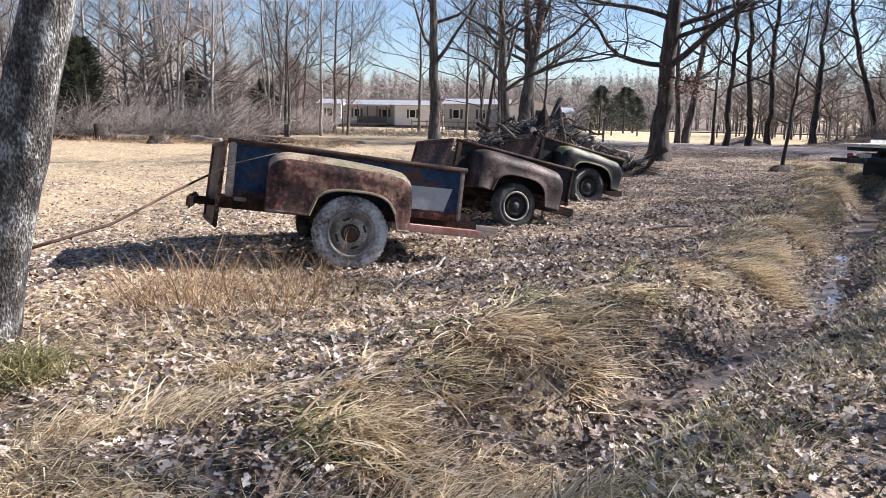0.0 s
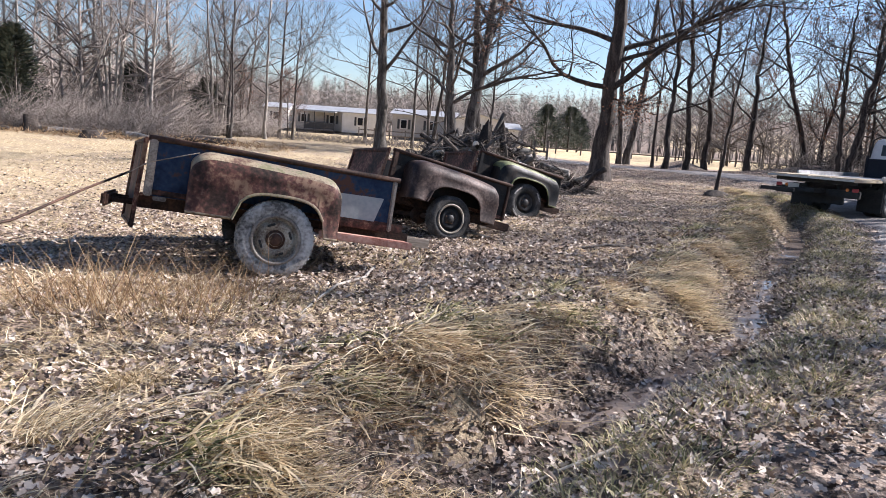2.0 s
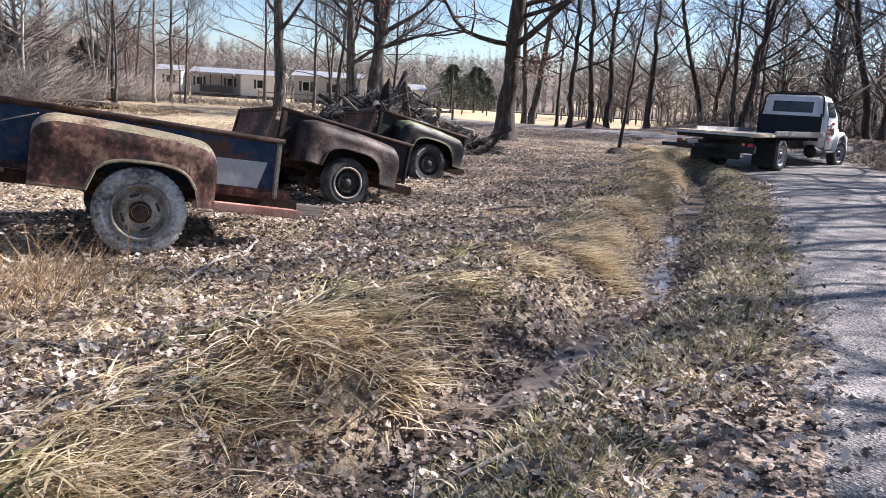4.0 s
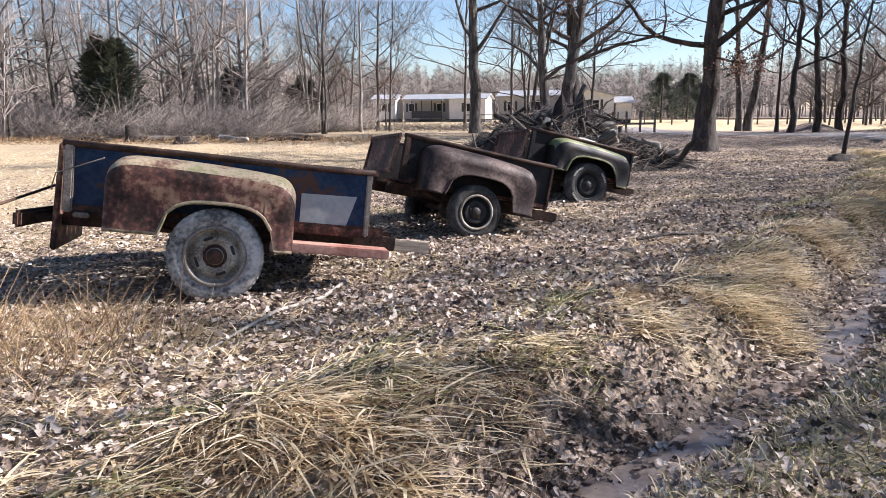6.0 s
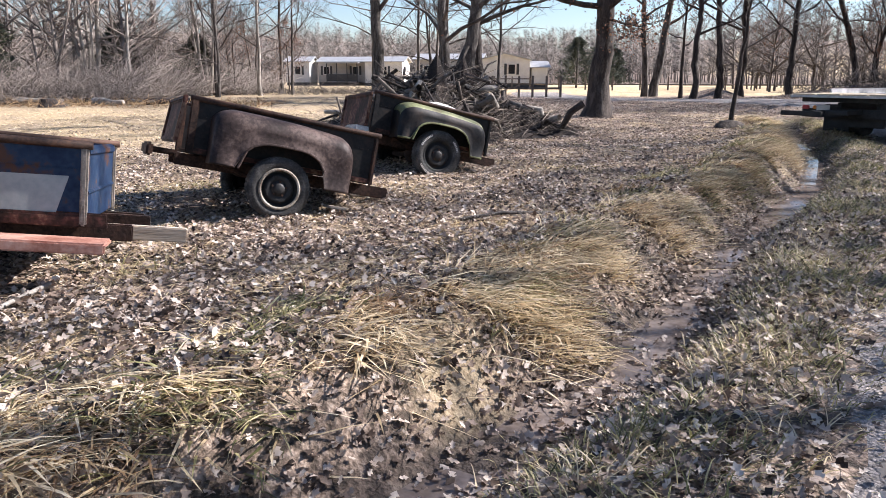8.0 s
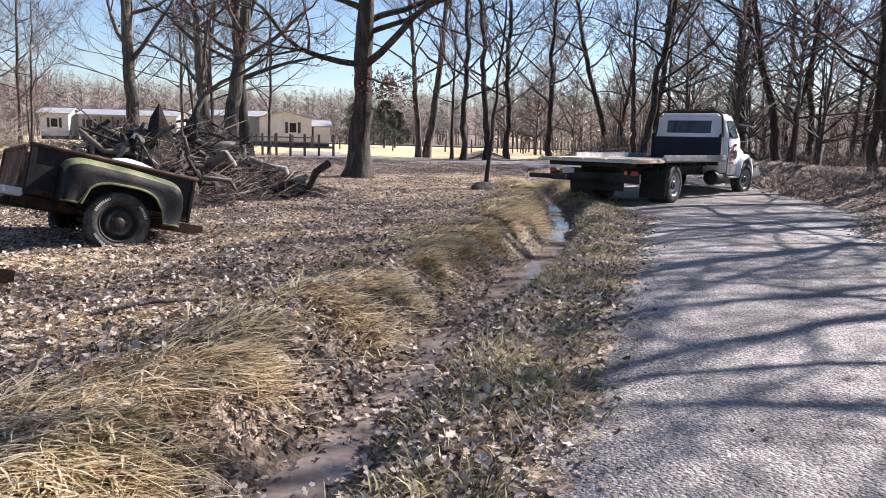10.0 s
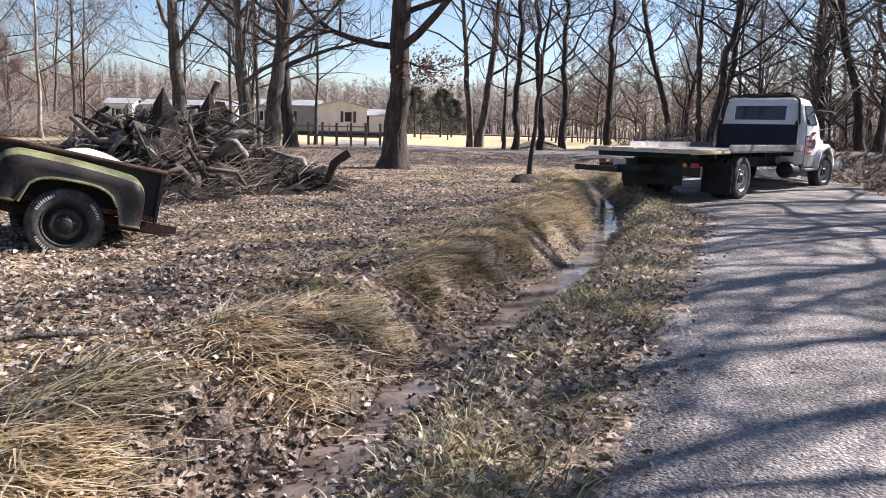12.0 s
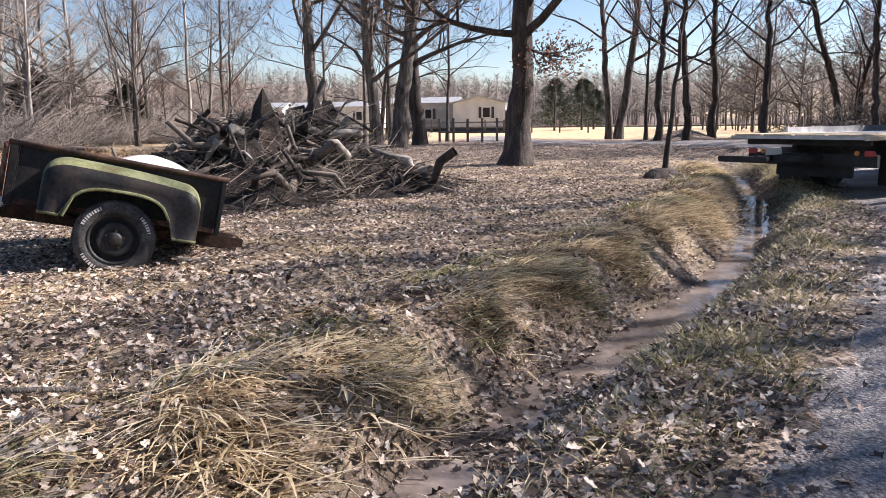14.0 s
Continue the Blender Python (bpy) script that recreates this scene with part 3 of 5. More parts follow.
tree("tree", "slender bare tree with upswept branches", (13.5, 44.5), 15, 0.22, 27, BARK, clear=0.25, limbs=14, stems=2)
tree("tree", "young oak still holding russet leaves", (14.5, 41.7), 8, 0.09, 28, BARK_DARK, BARK_DARK, clear=0.3, limbs=14, leaves=3, keep=0.6, spread=0.42)
THIN = tree("tree", "thin bare woodland tree", (1.0, 46), 13, 0.10, 31, BARK, clear=0.18, limbs=18, group="bare woodland trees")
THIN2 = tree("tree", "thin bare woodland tree", (2.2, 43.0), 12, 0.12, 32, BARK, clear=0.2, limbs=14, stems=2, group="bare woodland trees")
PALE = tree("tree", "pale multi-stemmed bare tree", (-13.9, 38.6), 13, 0.13, 33, BARK_PALE, TWIG_PALE, clear=0.15, limbs=10, stems=5, group="pale bare trees")
PALE2 = tree("tree", "pale slender bare tree", (-17.0, 36.0), 12, 0.10, 34, BARK_PALE, TWIG_PALE, clear=0.2, limbs=14, group="pale bare trees")
DARK = tree("tree", "dark bare roadside tree", (14.6, 36.4 + 3.4), 15, 0.15, 35, BARK_DARK, BARK_DARK, clear=0.2, limbs=17, group="dark roadside trees", leaves=3, keep=0.2, wob=0.07)
DARK2 = tree("tree", "dark bare roadside tree with two stems", (20.4, 33.5), 15, 0.16, 36, BARK_DARK, BARK_DARK, clear=0.2, limbs=13, stems=2, group="dark roadside trees", leaves=3, keep=0.25, wob=0.07)
OAKY = tree("tree", "young oak with russet leaves", (26, 41), 9, 0.10, 37, BARK_DARK, clear=0.2, limbs=16, leaves=6, keep=0.5, group="russet young oaks", spread=0.42)
stand(THIN, [(-2.5, 52, 1.1, 40), (1.9, 48, 1, 120), (3.0, 41.5, 0.9, 210), (-8, 50, 1.1, 300), (5.5, 43, 0.85, 75), (-24, 40, 1.1, 33), (-10, 45, 1, 190), (-21, 33, 0.9, 250), (-6.5, 47, 0.8, 10), (-27, 36, 1, 88)], rnd)
stand(THIN2, [(-12.9, 60, 1, 20), (-19, 44, 1.15, 140), (-28, 44, 1.1, 260), (-8.5, 40.5, 0.9, 80), (-34, 42, 1.2, 45)], rnd)
stand(PALE, [(-22.5, 41, 1.0, 100), (-9.8, 42.5, 0.8, 220), (-31, 38, 1.1, 10)], rnd)
stand(PALE2, [(-11.5, 37.5, 0.9, 60), (-15.5, 40, 1.1, 170), (-19.5, 38.8, 1, 280), (-12.5, 43, 1.15, 20), (-25.5, 39, 1, 130), (-7.5, 44, 1, 200), (-36, 36, 1.1, 90)], rnd)
stand(DARK, [(15.9, 40.5, 1, 70), (17.5, 42, 1.05, 150), (19, 39.5, 0.9, 230), (24, 38.5, 1, 310), (27.5, 37, 1.1, 20), (33, 39, 1.1, 100), (29, 30, 1.15, 200), (22.5, 22.5, 1.2, 15), (26, 26, 1.1, 140), (38, 33, 1.1, 250), (36, 45, 1.2, 5)], rnd)
stand(DARK2, [(23, 41, 1, 110), (30.5, 42, 1.1, 30), (34, 34.5, 1, 170), (25.5, 31, 1.05, 80), (42, 40, 1.2, 260)], rnd)
stand(OAKY, [(30, 46, 1.1, 60), (35, 37.5, 1, 160), (29.5, 34, 0.8, 240), (20.5, 44, 0.8, 320), (-10.5, 48, 0.6, 90), (-12.3, 42, 0.45, 30), (-15.8, 39, 0.4, 200), (-19, 39.5, 0.45, 300), (-9.2, 45, 0.5, 10), (-7.2, 49, 0.5, 110), (22.5, 39.5, 0.55, 140), (25.5, 38, 0.5, 20)], rnd)


def roadside_shade():
    """Trees on the far side of the lane, outside the view, whose shadows cross it."""
    stand(DARK, [(17.5, 10.4, 1.0, 0), (21, 13.6, 1.0, 90), (25, 18, 1.0, 270), (14.5, 4.0, 0.9, 45), (13, -1.0, 1.0, 210), (19.5, 7.6, 0.95, 150), (15.6, 7.7, 1.0, 100), (13.4, 5.6, 0.9, 300), (23.5, 15, 1.0, 20), (29, 22.5, 1.1, 60), (24.5, 19.5, 1.0, 190), (28, 20.6, 1.1, 320), (33, 25.5, 1.0, 80), (36, 27.5, 1.1, 230), (14.2, 7.0, 1.0, 250), (20.6, 19.0, 1.0, 35), (22.2, 17.2, 1.05, 160)], rnd)


roadside_shade()


def cedar(at, tall, wide, seed):
    rnd = random.Random(seed)
    root = new("cedar_tree")
    tagged(root, "dense dark green cedar", "tree", "dark cedars")
    V, F = [], []
    tube(V, F, [Vector((0, 0, -0.1)), Vector((0, 0, tall * 0.5)), Vector((0.05, 0, tall * 0.95))], [0.11, 0.07, 0.015], 6)
    raw("trunk", V, F, BARK_DARK, root)
    LV, LF = [], []
    for k in range(4200):
        t = rnd.random() ** 0.8
        a = rnd.uniform(0, 6.283)
        rr = wide * (1 - t) ** 0.55 * rnd.uniform(0.3, 1.12) * (0.8 + 0.3 * math.sin(a * 3 + t * 9 + seed) + 0.25 * math.sin(t * 23 + a))
        c = Vector((math.cos(a) * rr, math.sin(a) * rr, 0.3 + t * (tall - 0.3)))
        d = Vector((math.cos(a), math.sin(a), rnd.uniform(-0.2, 0.9))).normalized()
        b = d.orthogonal().normalized()
        s = rnd.uniform(0.14, 0.34)
        i = len(LV)
        LV += [c - b * 0.05, c + b * 0.05, c + d * s]
        LF.append((i, i + 1, i + 2))
    raw("crown", LV, LF, CEDAR, root)
    root.matrix_basis = pose(at[0], at[1], ground_z(*at))


for k, (x, y, h, w) in enumerate([(-16.9, 35.4, 4.6, 1.5), (-18.8, 36.8, 4.9, 1.4), (-21, 40, 4.5, 1.7), (-14.2, 42, 3.6, 1.5), (-11.2, 45, 3.2, 1.4), (13.2, 76, 4.6, 2.2), (15.9, 78, 4.6, 2.3), (17.4, 81, 3.8, 1.8)]):
    cedar((x, y), h, w, 50 + k)


# ---- far woods and thickets ----
def strokes(name, base, tip, width, material, label, category, parent=None):
    """Many thin three-sided twigs, as one mesh."""
    n = len(base)
    d = tip - base
    side = np.cross(d, np.random.RandomState(7).normal(size=(n, 3)))
    side /= np.linalg.norm(side, axis=1)[:, None] + 1e-9
    oth = np.cross(side, d)
    oth /= np.linalg.norm(oth, axis=1)[:, None] + 1e-9
    w = np.asarray(width).reshape(-1, 1)
    v = np.stack((base + side * w, base - side * w * 0.5 + oth * w * 0.87, base - side * w * 0.5 - oth * w * 0.87, tip), 1).reshape(-1, 3)
    i = np.arange(n)[:, None] * 4
    f = (i[:, :, None] + np.array([(0, 1, 3), (1, 2, 3), (2, 0, 3)])[None]).reshape(-1, 3)
    ob = arrays(name, v, f, material, parent)
    return tagged(ob, label, category, kind="stuff") if not parent else ob


def far_woods():
    rs = np.random.RandomState(40)
    B, T, W = [], [], []
    for k in range(3600):
        ang = rs.uniform(-0.75, 0.9)
        dist = rs.choice([rs.uniform(128, 170), rs.uniform(170, 380)])
        if 0.24 < ang < 0.52 and 145 < dist < 235:
            continue
        x, y = 4 + dist * math.sin(ang), dist * math.cos(ang)
        z, h = ground_z(x, y), rs.uniform(4.5, 10)
        B.append((x, y, z)), T.append((x + rs.normal(0, 0.4), y, z + h)), W.append(rs.uniform(0.06, 0.15))
        m = 30
        t = rs.uniform(0.2, 0.95, m)
        a = rs.uniform(0, 6.28, m)
        ln = h * rs.uniform(0.18, 0.5, m) * (1.2 - t)
        b = np.stack((np.full(m, x), np.full(m, y), z + h * t), 1)
        e = b + np.stack((np.cos(a) * ln, np.sin(a) * ln, ln * rs.uniform(0.0, 1.0, m)), 1)
        B.extend(b), T.extend(e), W.extend(np.full(m, 0.055))
    strokes("far_woods", np.array(B), np.array(T), np.array(W), TWIG_HAZED, "brown bare woods on the rising hill, with haze in their colour", "woods")


def thicket(name, cx, cy, rx, ry, n, tall, material, label, seed, w=0.008):
    rs = np.random.RandomState(seed)
    x, y = cx + rs.uniform(-1, 1, n) * rx, cy + rs.uniform(-1, 1, n) * ry
    z = height(x, y)
    clump = 0.45 + 0.55 * (0.5 + 0.5 * waves(x, y, 3.0, seed))
    h = tall * rs.uniform(0.25, 1.0, n) * clump
    base = np.stack((x, y, z + rs.uniform(0, 0.45, n) * h), 1)
    tip = base + np.stack((rs.normal(0, 0.5, n) * h, rs.normal(0, 0.5, n) * h, h * rs.uniform(0.1, 0.8, n)), 1)
    strokes(name, base, tip, w * rs.uniform(0.5, 1.6, n), material, label, "brush")


def woodland(name, n, a0, a1, r0, r1, tall, material, label, seed, twigs=60):
    """A stand of bare trees too many to count, on a sector round the lane."""
    rs = np.random.RandomState(seed)
    B, T, W = [], [], []
    for k in range(n):
        a, d = rs.uniform(a0, a1), rs.uniform(r0, r1)
        x, y = 7 + d * math.sin(a), 7 + d * math.cos(a)
        z, h = ground_z(x, y), tall * rs.uniform(0.5, 1.1)
        lean = np.array((rs.normal(0, 0.05), rs.normal(0, 0.05), 1.0)) * h
        foot = np.array((x, y, z))
        B.append(foot), T.append(foot + lean), W.append(0.011 * h * rs.uniform(0.7, 1.3))
        t, b = rs.uniform(0.12, 0.95, twigs), rs.uniform(0, 6.28, twigs)
        ln = h * rs.uniform(0.1, 0.4, twigs) * (1.2 - t)
        p = foot + lean[None] * t[:, None]
        e = p + np.stack((np.cos(b) * ln, np.sin(b) * ln, ln * rs.uniform(0.1, 1.1, twigs)), 1)
        B.extend(p), T.extend(e), W.extend(0.006 + 0.03 * ln * 0.5)
        q = (p + e) / 2
        b2 = b + rs.normal(0, 0.9, twigs)
        e2 = q + np.stack((np.cos(b2) * ln, np.sin(b2) * ln, ln * rs.uniform(0.1, 1.1, twigs)), 1) * 0.5
        B.extend(q), T.extend(e2), W.extend(np.full(twigs, 0.012))
    strokes(name, np.array(B), np.array(T), np.array(W), material, label, "woods")


woodland("woodland", 150, 0.5, 1.25, 27, 85, 11, TWIG, "dense bare woods beyond the lane", 66)
woodland("woodland", 50, 0.27, 0.5, 50, 85, 10, TWIG, "thin bare woods beyond the pale field", 70)
woodland("woodland", 100, -1.1, -0.42, 36, 80, 11, TWIG_PALE, "dense bare pale woods behind the field", 67)
woodland("woodland", 90, -0.42, 0.44, 105, 150, 9, TWIG_HAZED, "bare tree line behind the homes", 68)
far_woods()
thicket("thicket", -24, 37.5, 15, 5, 26000, 3.2, TWIG_PALE, "tangled bare brush along the field edge", 61, 0.012)
thicket("thicket", -5, 48, 9, 4, 4500, 1.1, TWIG, "tangled bare brush beyond the field", 62, 0.012)
thicket("thicket", -13, 47, 5, 4, 8000, 3.0, TWIG_PALE, "tangled bare brush between the trees", 69, 0.012)
thicket("thicket", 30, 38, 10, 6, 9000, 2.0, TWIG, "tangled brush under the roadside trees", 63, 0.012)
thicket("thicket", 24, 22, 4.5, 5, 4500, 1.3, TWIG, "low bare brush beside the lane", 64, 0.008)
thicket("weed_patch", -19, 31.5, 16, 2.0, 5000, 0.6, WEED, "low tan weeds at the field edge", 65, 0.012)


# ---- trailers made from old pickup beds ----
def wheel(parent, at, r, rubber, rim_mat, width=0.17, sink=0.04, label="", ring=None):
    hub = new("wheel")
    hub.parent = parent
    hub.matrix_basis = at
    rr = r * 0.63
    t = part("tyre", lathe(bmesh.new(), [(rr * 0.97, width * 0.36), (rr * 1.03, width * 0.47), (r * 0.80, width * 0.55), (r * 0.93, width * 0.5), (r * 0.985, width * 0.40), (r, width * 0.2), (r, -width * 0.2),
             (r * 0.985, -width * 0.4), (r * 0.93, -width * 0.5), (r * 0.80, -width * 0.55), (rr * 1.03, -width * 0.47), (rr * 0.97, -width * 0.36)], 44, r - sink), rubber, hub, label, smooth=True)
    bm = bmesh.new()
    for k in range(44):
        a = 2 * math.pi * k / 44
        for side in (-1, 1):
            if math.sin(a) > -0.85:
                box(bm, (0, 0, 0), (r * 0.022, width * 0.40, r * 0.07), 0, Matrix.Rotation(-a, 4, "Y") @ Matrix.Translation((r * 0.995, side * width * 0.25, 0)) @ Matrix.Rotation(side * 0.4, 4, "X"))
    part("tread", bm, rubber, hub)
    rim = part("rim", lathe(bmesh.new(), [(rr * 1.02, -width * 0.50), (rr * 0.95, -width * 0.50), (rr * 0.90, -width * 0.12), (rr * 0.78, -width * 0.10), (rr * 0.72, -width * 0.34), (rr * 0.55, -width * 0.40), (rr * 0.42, -width * 0.30),
               (rr * 0.30, -width * 0.30), (rr * 0.28, -width * 0.45), (rr * 0.20, -width * 0.50), (0.001, -width * 0.51)], 36), rim_mat, hub, smooth=True)
    part("hub_cap", lathe(bmesh.new(), [(rr * 0.40, -width * 0.31), (rr * 0.36, -width * 0.36), (rr * 0.29, -width * 0.38), (rr * 0.27, -width * 0.47), (rr * 0.19, -width * 0.52), (0.001, -width * 0.53)], 24), CHASSIS if rim_mat is CHASSIS else RUST_DARK, hub, "rusted wheel hub", smooth=True)
    if ring:
        part("rim_ring", lathe(bmesh.new(), [(rr * 0.90, -width * 0.50), (rr * 0.93, -width * 0.56), (rr * 1.02, -width * 0.56), (rr * 1.05, -width * 0.50)], 36), ring, hub, "pale worn rim flange", smooth=True)
    for k in range(4):
        a = 2 * math.pi * k / 4 + 0.4
        m = Matrix.Rotation(-a, 4, "Y") @ Matrix.Translation((rr * 0.62, -width * 0.395, 0))
        part("rim_slot", box(bmesh.new(), (0, 0, 0), (rr * 0.10, 0.012, rr * 0.34), 0.005, m), CHASSIS, hub, "dark slot in the rim")
    for k in range(5):
        a = 2 * math.pi * k / 5 + 0.3
        bm = bmesh.new()
        bmesh.ops.create_cone(bm, cap_ends=True, segments=6, radius1=0.012, radius2=0.012, depth=0.03, matrix=Matrix.Translation((rr * 0.36 * math.cos(a), -width * 0.33, rr * 0.36 * math.sin(a))) @ Matrix.Rotation(math.pi / 2, 4, "X"))
        part("lug_nut", bm, RUST_DARK, hub)
    return hub


def fender(parent, hub_s, hub_h, back, front, mtop, mside, flip=False, width=0.40, label=""):
    """A bulging step-side fender with an open wheel arch; s runs forward, h up, w outward (minus y)."""
    s0, s1 = hub_s - back, hub_s + front
    arch = 0.41
    n = 34
    bm = bmesh.new()
    rows = []
    for k in range(n + 1):
        t = k / n
        s = s0 + (s1 - s0) * (0.5 - 0.5 * math.cos(math.pi * t))
        e0, e1 = (s - s0) / 0.2, (s1 - s) / 0.14
        rnd0 = math.sqrt(max(0, 1 - max(0, 1 - e0) ** 2)) if e0 < 1 else 1
        rnd1 = math.sqrt(max(0, 1 - max(0, 1 - e1) ** 2)) if e1 < 1 else 1
        end = min(rnd0, rnd1)
        crown = -0.05 - 0.10 * t ** 2.2 + 0.02 * math.sin(t * math.pi)
        top = crown - 0.13 * (1 - end)
        ds = s - hub_s
        low = hub_h + (0.13 if ds < 0 else 0.06)
        if -arch * 1.05 < ds < arch * 1.0:
            low = max(low, hub_h + arch * (1 - abs(ds / (arch * 1.05)) ** 3.2) ** (1 / 3.2) * 0.98)
        w = width * (0.84 + 0.16 * end)
        row = [(0.0, top), (w * 0.5, top - 0.004), (w * 0.78, top - 0.03), (w * 0.93, top - 0.075), (w, top - 0.15)]
        mid = min(top - 0.17, (top + low) / 2)
        row += [(w * 1.0, max(mid, low + 0.03)), (w * 0.99, low + 0.025), (w * 1.015, low + 0.012), (w * 0.97, low)]
        dent = [0.016 * noise.noise(Vector((s * 4.5, h * 5, hub_s * 7))) for q, h in row]
        rows.append([bm.verts.new((s, (q + e if flip else -q - e), min(h, top))) for (q, h), e in zip(row, dent)])
    for a, b in zip(rows, rows[1:]):
        for j in range(len(a) - 1):
            f = bm.faces.new((a[j], b[j], b[j + 1], a[j + 1]))
            # top and arch edge take mtop; on bed1 its paler tan includes painted sunlight
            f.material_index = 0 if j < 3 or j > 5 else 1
    for r in (rows[0], rows[-1]):
        c = bm.verts.new((r[0].co.x, 0, r[-1].co.z))
        for j in range(len(r) - 1):
            bm.faces.new((r[j], r[j + 1], c)).material_index = 1
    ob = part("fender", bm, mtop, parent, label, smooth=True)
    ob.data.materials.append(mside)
    sol = ob.modifiers.new("sheet", "SOLIDIFY")
    sol.thickness, sol.offset = 0.01, 1 if flip else -1
    # rolled lip of the arch
    pts = []
    for k in range(15):
        ds = -arch * 1.04 + k / 14 * arch * 2.03
        h = hub_h + arch * max(0.0, 1 - abs(ds / (arch * 1.05)) ** 3.2) ** (1 / 3.2)
        pts.append((hub_s + ds, (1 if flip else -1) * width * 1.0, max(h, hub_h + 0.08)))
    part("arch_lip", rod(bmesh.new(), pts, 0.013, 6), mtop, ob)
    return ob


def pickup_bed_trailer(label, back, front, hub, r, back_len, front_len, side, top, fside, rubber, rim, post, gate, wide=1.25, deep=0.53, extras=None, width=0.40, ring=None):
    root = new("pickup_bed_trailer")
    tagged(root, label, "trailer", "trailers made from pickup beds")
    d = Vector(front) - Vector(back)
    flat = math.hypot(d.x, d.y)
    L = d.length
    m = Matrix.Translation(back) @ Matrix.Rotation(math.atan2(d.y, d.x), 4, "Z") @ Matrix.Rotation(math.atan2(-d.z, flat), 4, "Y") @ Matrix.Rotation(radians(-4.5), 4, "X")
    root.matrix_basis = m
    loc = m.inverted() @ Vector(hub)
    # side panels with a pressed rib each
    for y, out in ((0.0, -1), (wide, 1)):
        panel = part("side_panel", boxes(((L / 2, y, -deep / 2), (L, 0.022, deep))), side, root)
        part("bottom_flange", boxes(((L / 2, y + out * 0.014, -deep + 0.035), (L, 0.03, 0.05))), RUST, panel)
        part("pressed_rib", boxes(((L / 2, y + out * 0.009, -deep * 0.30), (L * 0.98, 0.016, 0.014))), side, panel)
        part("top_rail", rod(bmesh.new(), [(-0.02, y + out * 0.02, 0.0), (L * 0.35, y + out * 0.022, 0.004), (L * 0.7, y + out * 0.02, -0.003), (L + 0.03, y + out * 0.02, 0.0)], 0.027, 8), RUST_DARK, root, "rusty rolled top rail", True)
        part("stake_pocket", boxes(((0.03, y + out * 0.012, -deep / 2), (0.075, 0.06, deep * 1.02)), bevel=0.012), post, root)
        part("corner_post", boxes(((L - 0.015, y + out * 0.012, -deep / 2 - 0.01), (0.045, 0.06, deep)), bevel=0.012), post, root)
    part("front_panel", boxes(((L - 0.02, wide / 2, -deep / 2), (0.022, wide - 0.08, deep)), ((L - 0.005, wide / 2, -0.04), (0.02, wide - 0.1, 0.05)), ((L - 0.005, wide / 2, -deep * 0.6), (0.02, wide - 0.1, 0.03))), side, root)
    for k in range(6):
        part("floor_plank", boxes(((L / 2, 0.12 + k * (wide - 0.24) / 5, -deep + 0.03), (L - 0.05, (wide - 0.2) / 6.3, 0.025))), RUST_DARK, root)
    # chassis
    for y in (0.22, wide - 0.22):
        part("frame_rail", boxes(((L / 2 + 0.1, y, -deep - 0.07), (L + 0.35, 0.055, 0.12))), RUST_DARK, root)
    for sx in (0.15, L - 0.2):
        part("cross_member", boxes(((sx, wide / 2, -deep - 0.06), (0.06, wide - 0.4, 0.08))), RUST_DARK, root)
    part("axle", rod(bmesh.new(), [(loc.x, -0.2, loc.z), (loc.x, wide / 2 - 0.1, loc.z), (loc.x, wide + 0.2, loc.z)], 0.04, 8), RUST_DARK, root)
    bm = bmesh.new()
    bmesh.ops.create_uvsphere(bm, u_segments=12, v_segments=8, radius=0.13, matrix=Matrix.Translation((loc.x, wide / 2, loc.z)))
    part("differential", bm, RUST_DARK, root, smooth=True)
    for y in (0.2, wide - 0.2):
        part("leaf_spring", rod(bmesh.new(), [(loc.x - 0.5, y, loc.z + 0.14), (loc.x - 0.2, y, loc.z + 0.05), (loc.x, y, loc.z + 0.04), (loc.x + 0.2, y, loc.z + 0.05), (loc.x + 0.5, y, loc.z + 0.14)], 0.026, 6), RUST_DARK, root)
    fender(root, loc.x, loc.z, back_len, front_len, top, fside, False, width)
    fender(root, loc.x, loc.z, back_len, front_len, top, fside, True, width).location.y = wide
    wheel(root, Matrix.Translation((loc.x, -0.28, loc.z)), r, rubber, rim, ring=ring)
    wheel(root, Matrix.Translation((loc.x, wide + 0.28, loc.z)) @ Matrix.Rotation(math.pi, 4, "Z"), r, RUBBER, rim)
    # tailgate, hung a little off the rear
    g0, gtop, glow, tilt, swing = gate
    gm = Matrix.Translation((g0, 0.04, 0)) @ Matrix.Rotation(swing, 4, "Z") @ Matrix.Rotation(tilt, 4, "Y")
    bm = bmesh.new()
    hh = gtop - glow
    box(bm, (0, wide / 2 - 0.04, glow + hh / 2), (0.02, wide - 0.05, hh), 0.006, gm)
    for z in (gtop - 0.03, glow + 0.03):
        box(bm, (-0.012, wide / 2 - 0.04, z), (0.045, wide - 0.04, 0.055), 0.015, gm)
    for y in (0.0, wide - 0.09):
        box(bm, (-0.012, y, glow + hh / 2), (0.04, 0.05, hh), 0.012, gm)
    part("tailgate", bm, RUST, root, "flat rusted tailgate")
    # tongue
    part("tongue", boxes(((L + 0.28, wide / 2 - 0.12, -deep - 0.10), (0.7, 0.07, 0.11))), PLANK if extras == "plank" else STEEL_PALE, root, "pale weathered drawbar")
    part("tongue", boxes(((L + 0.10, wide / 2 + 0.3, -deep - 0.06), (0.45, 0.07, 0.09))), RUST_DARK, root)
    return root, loc, L


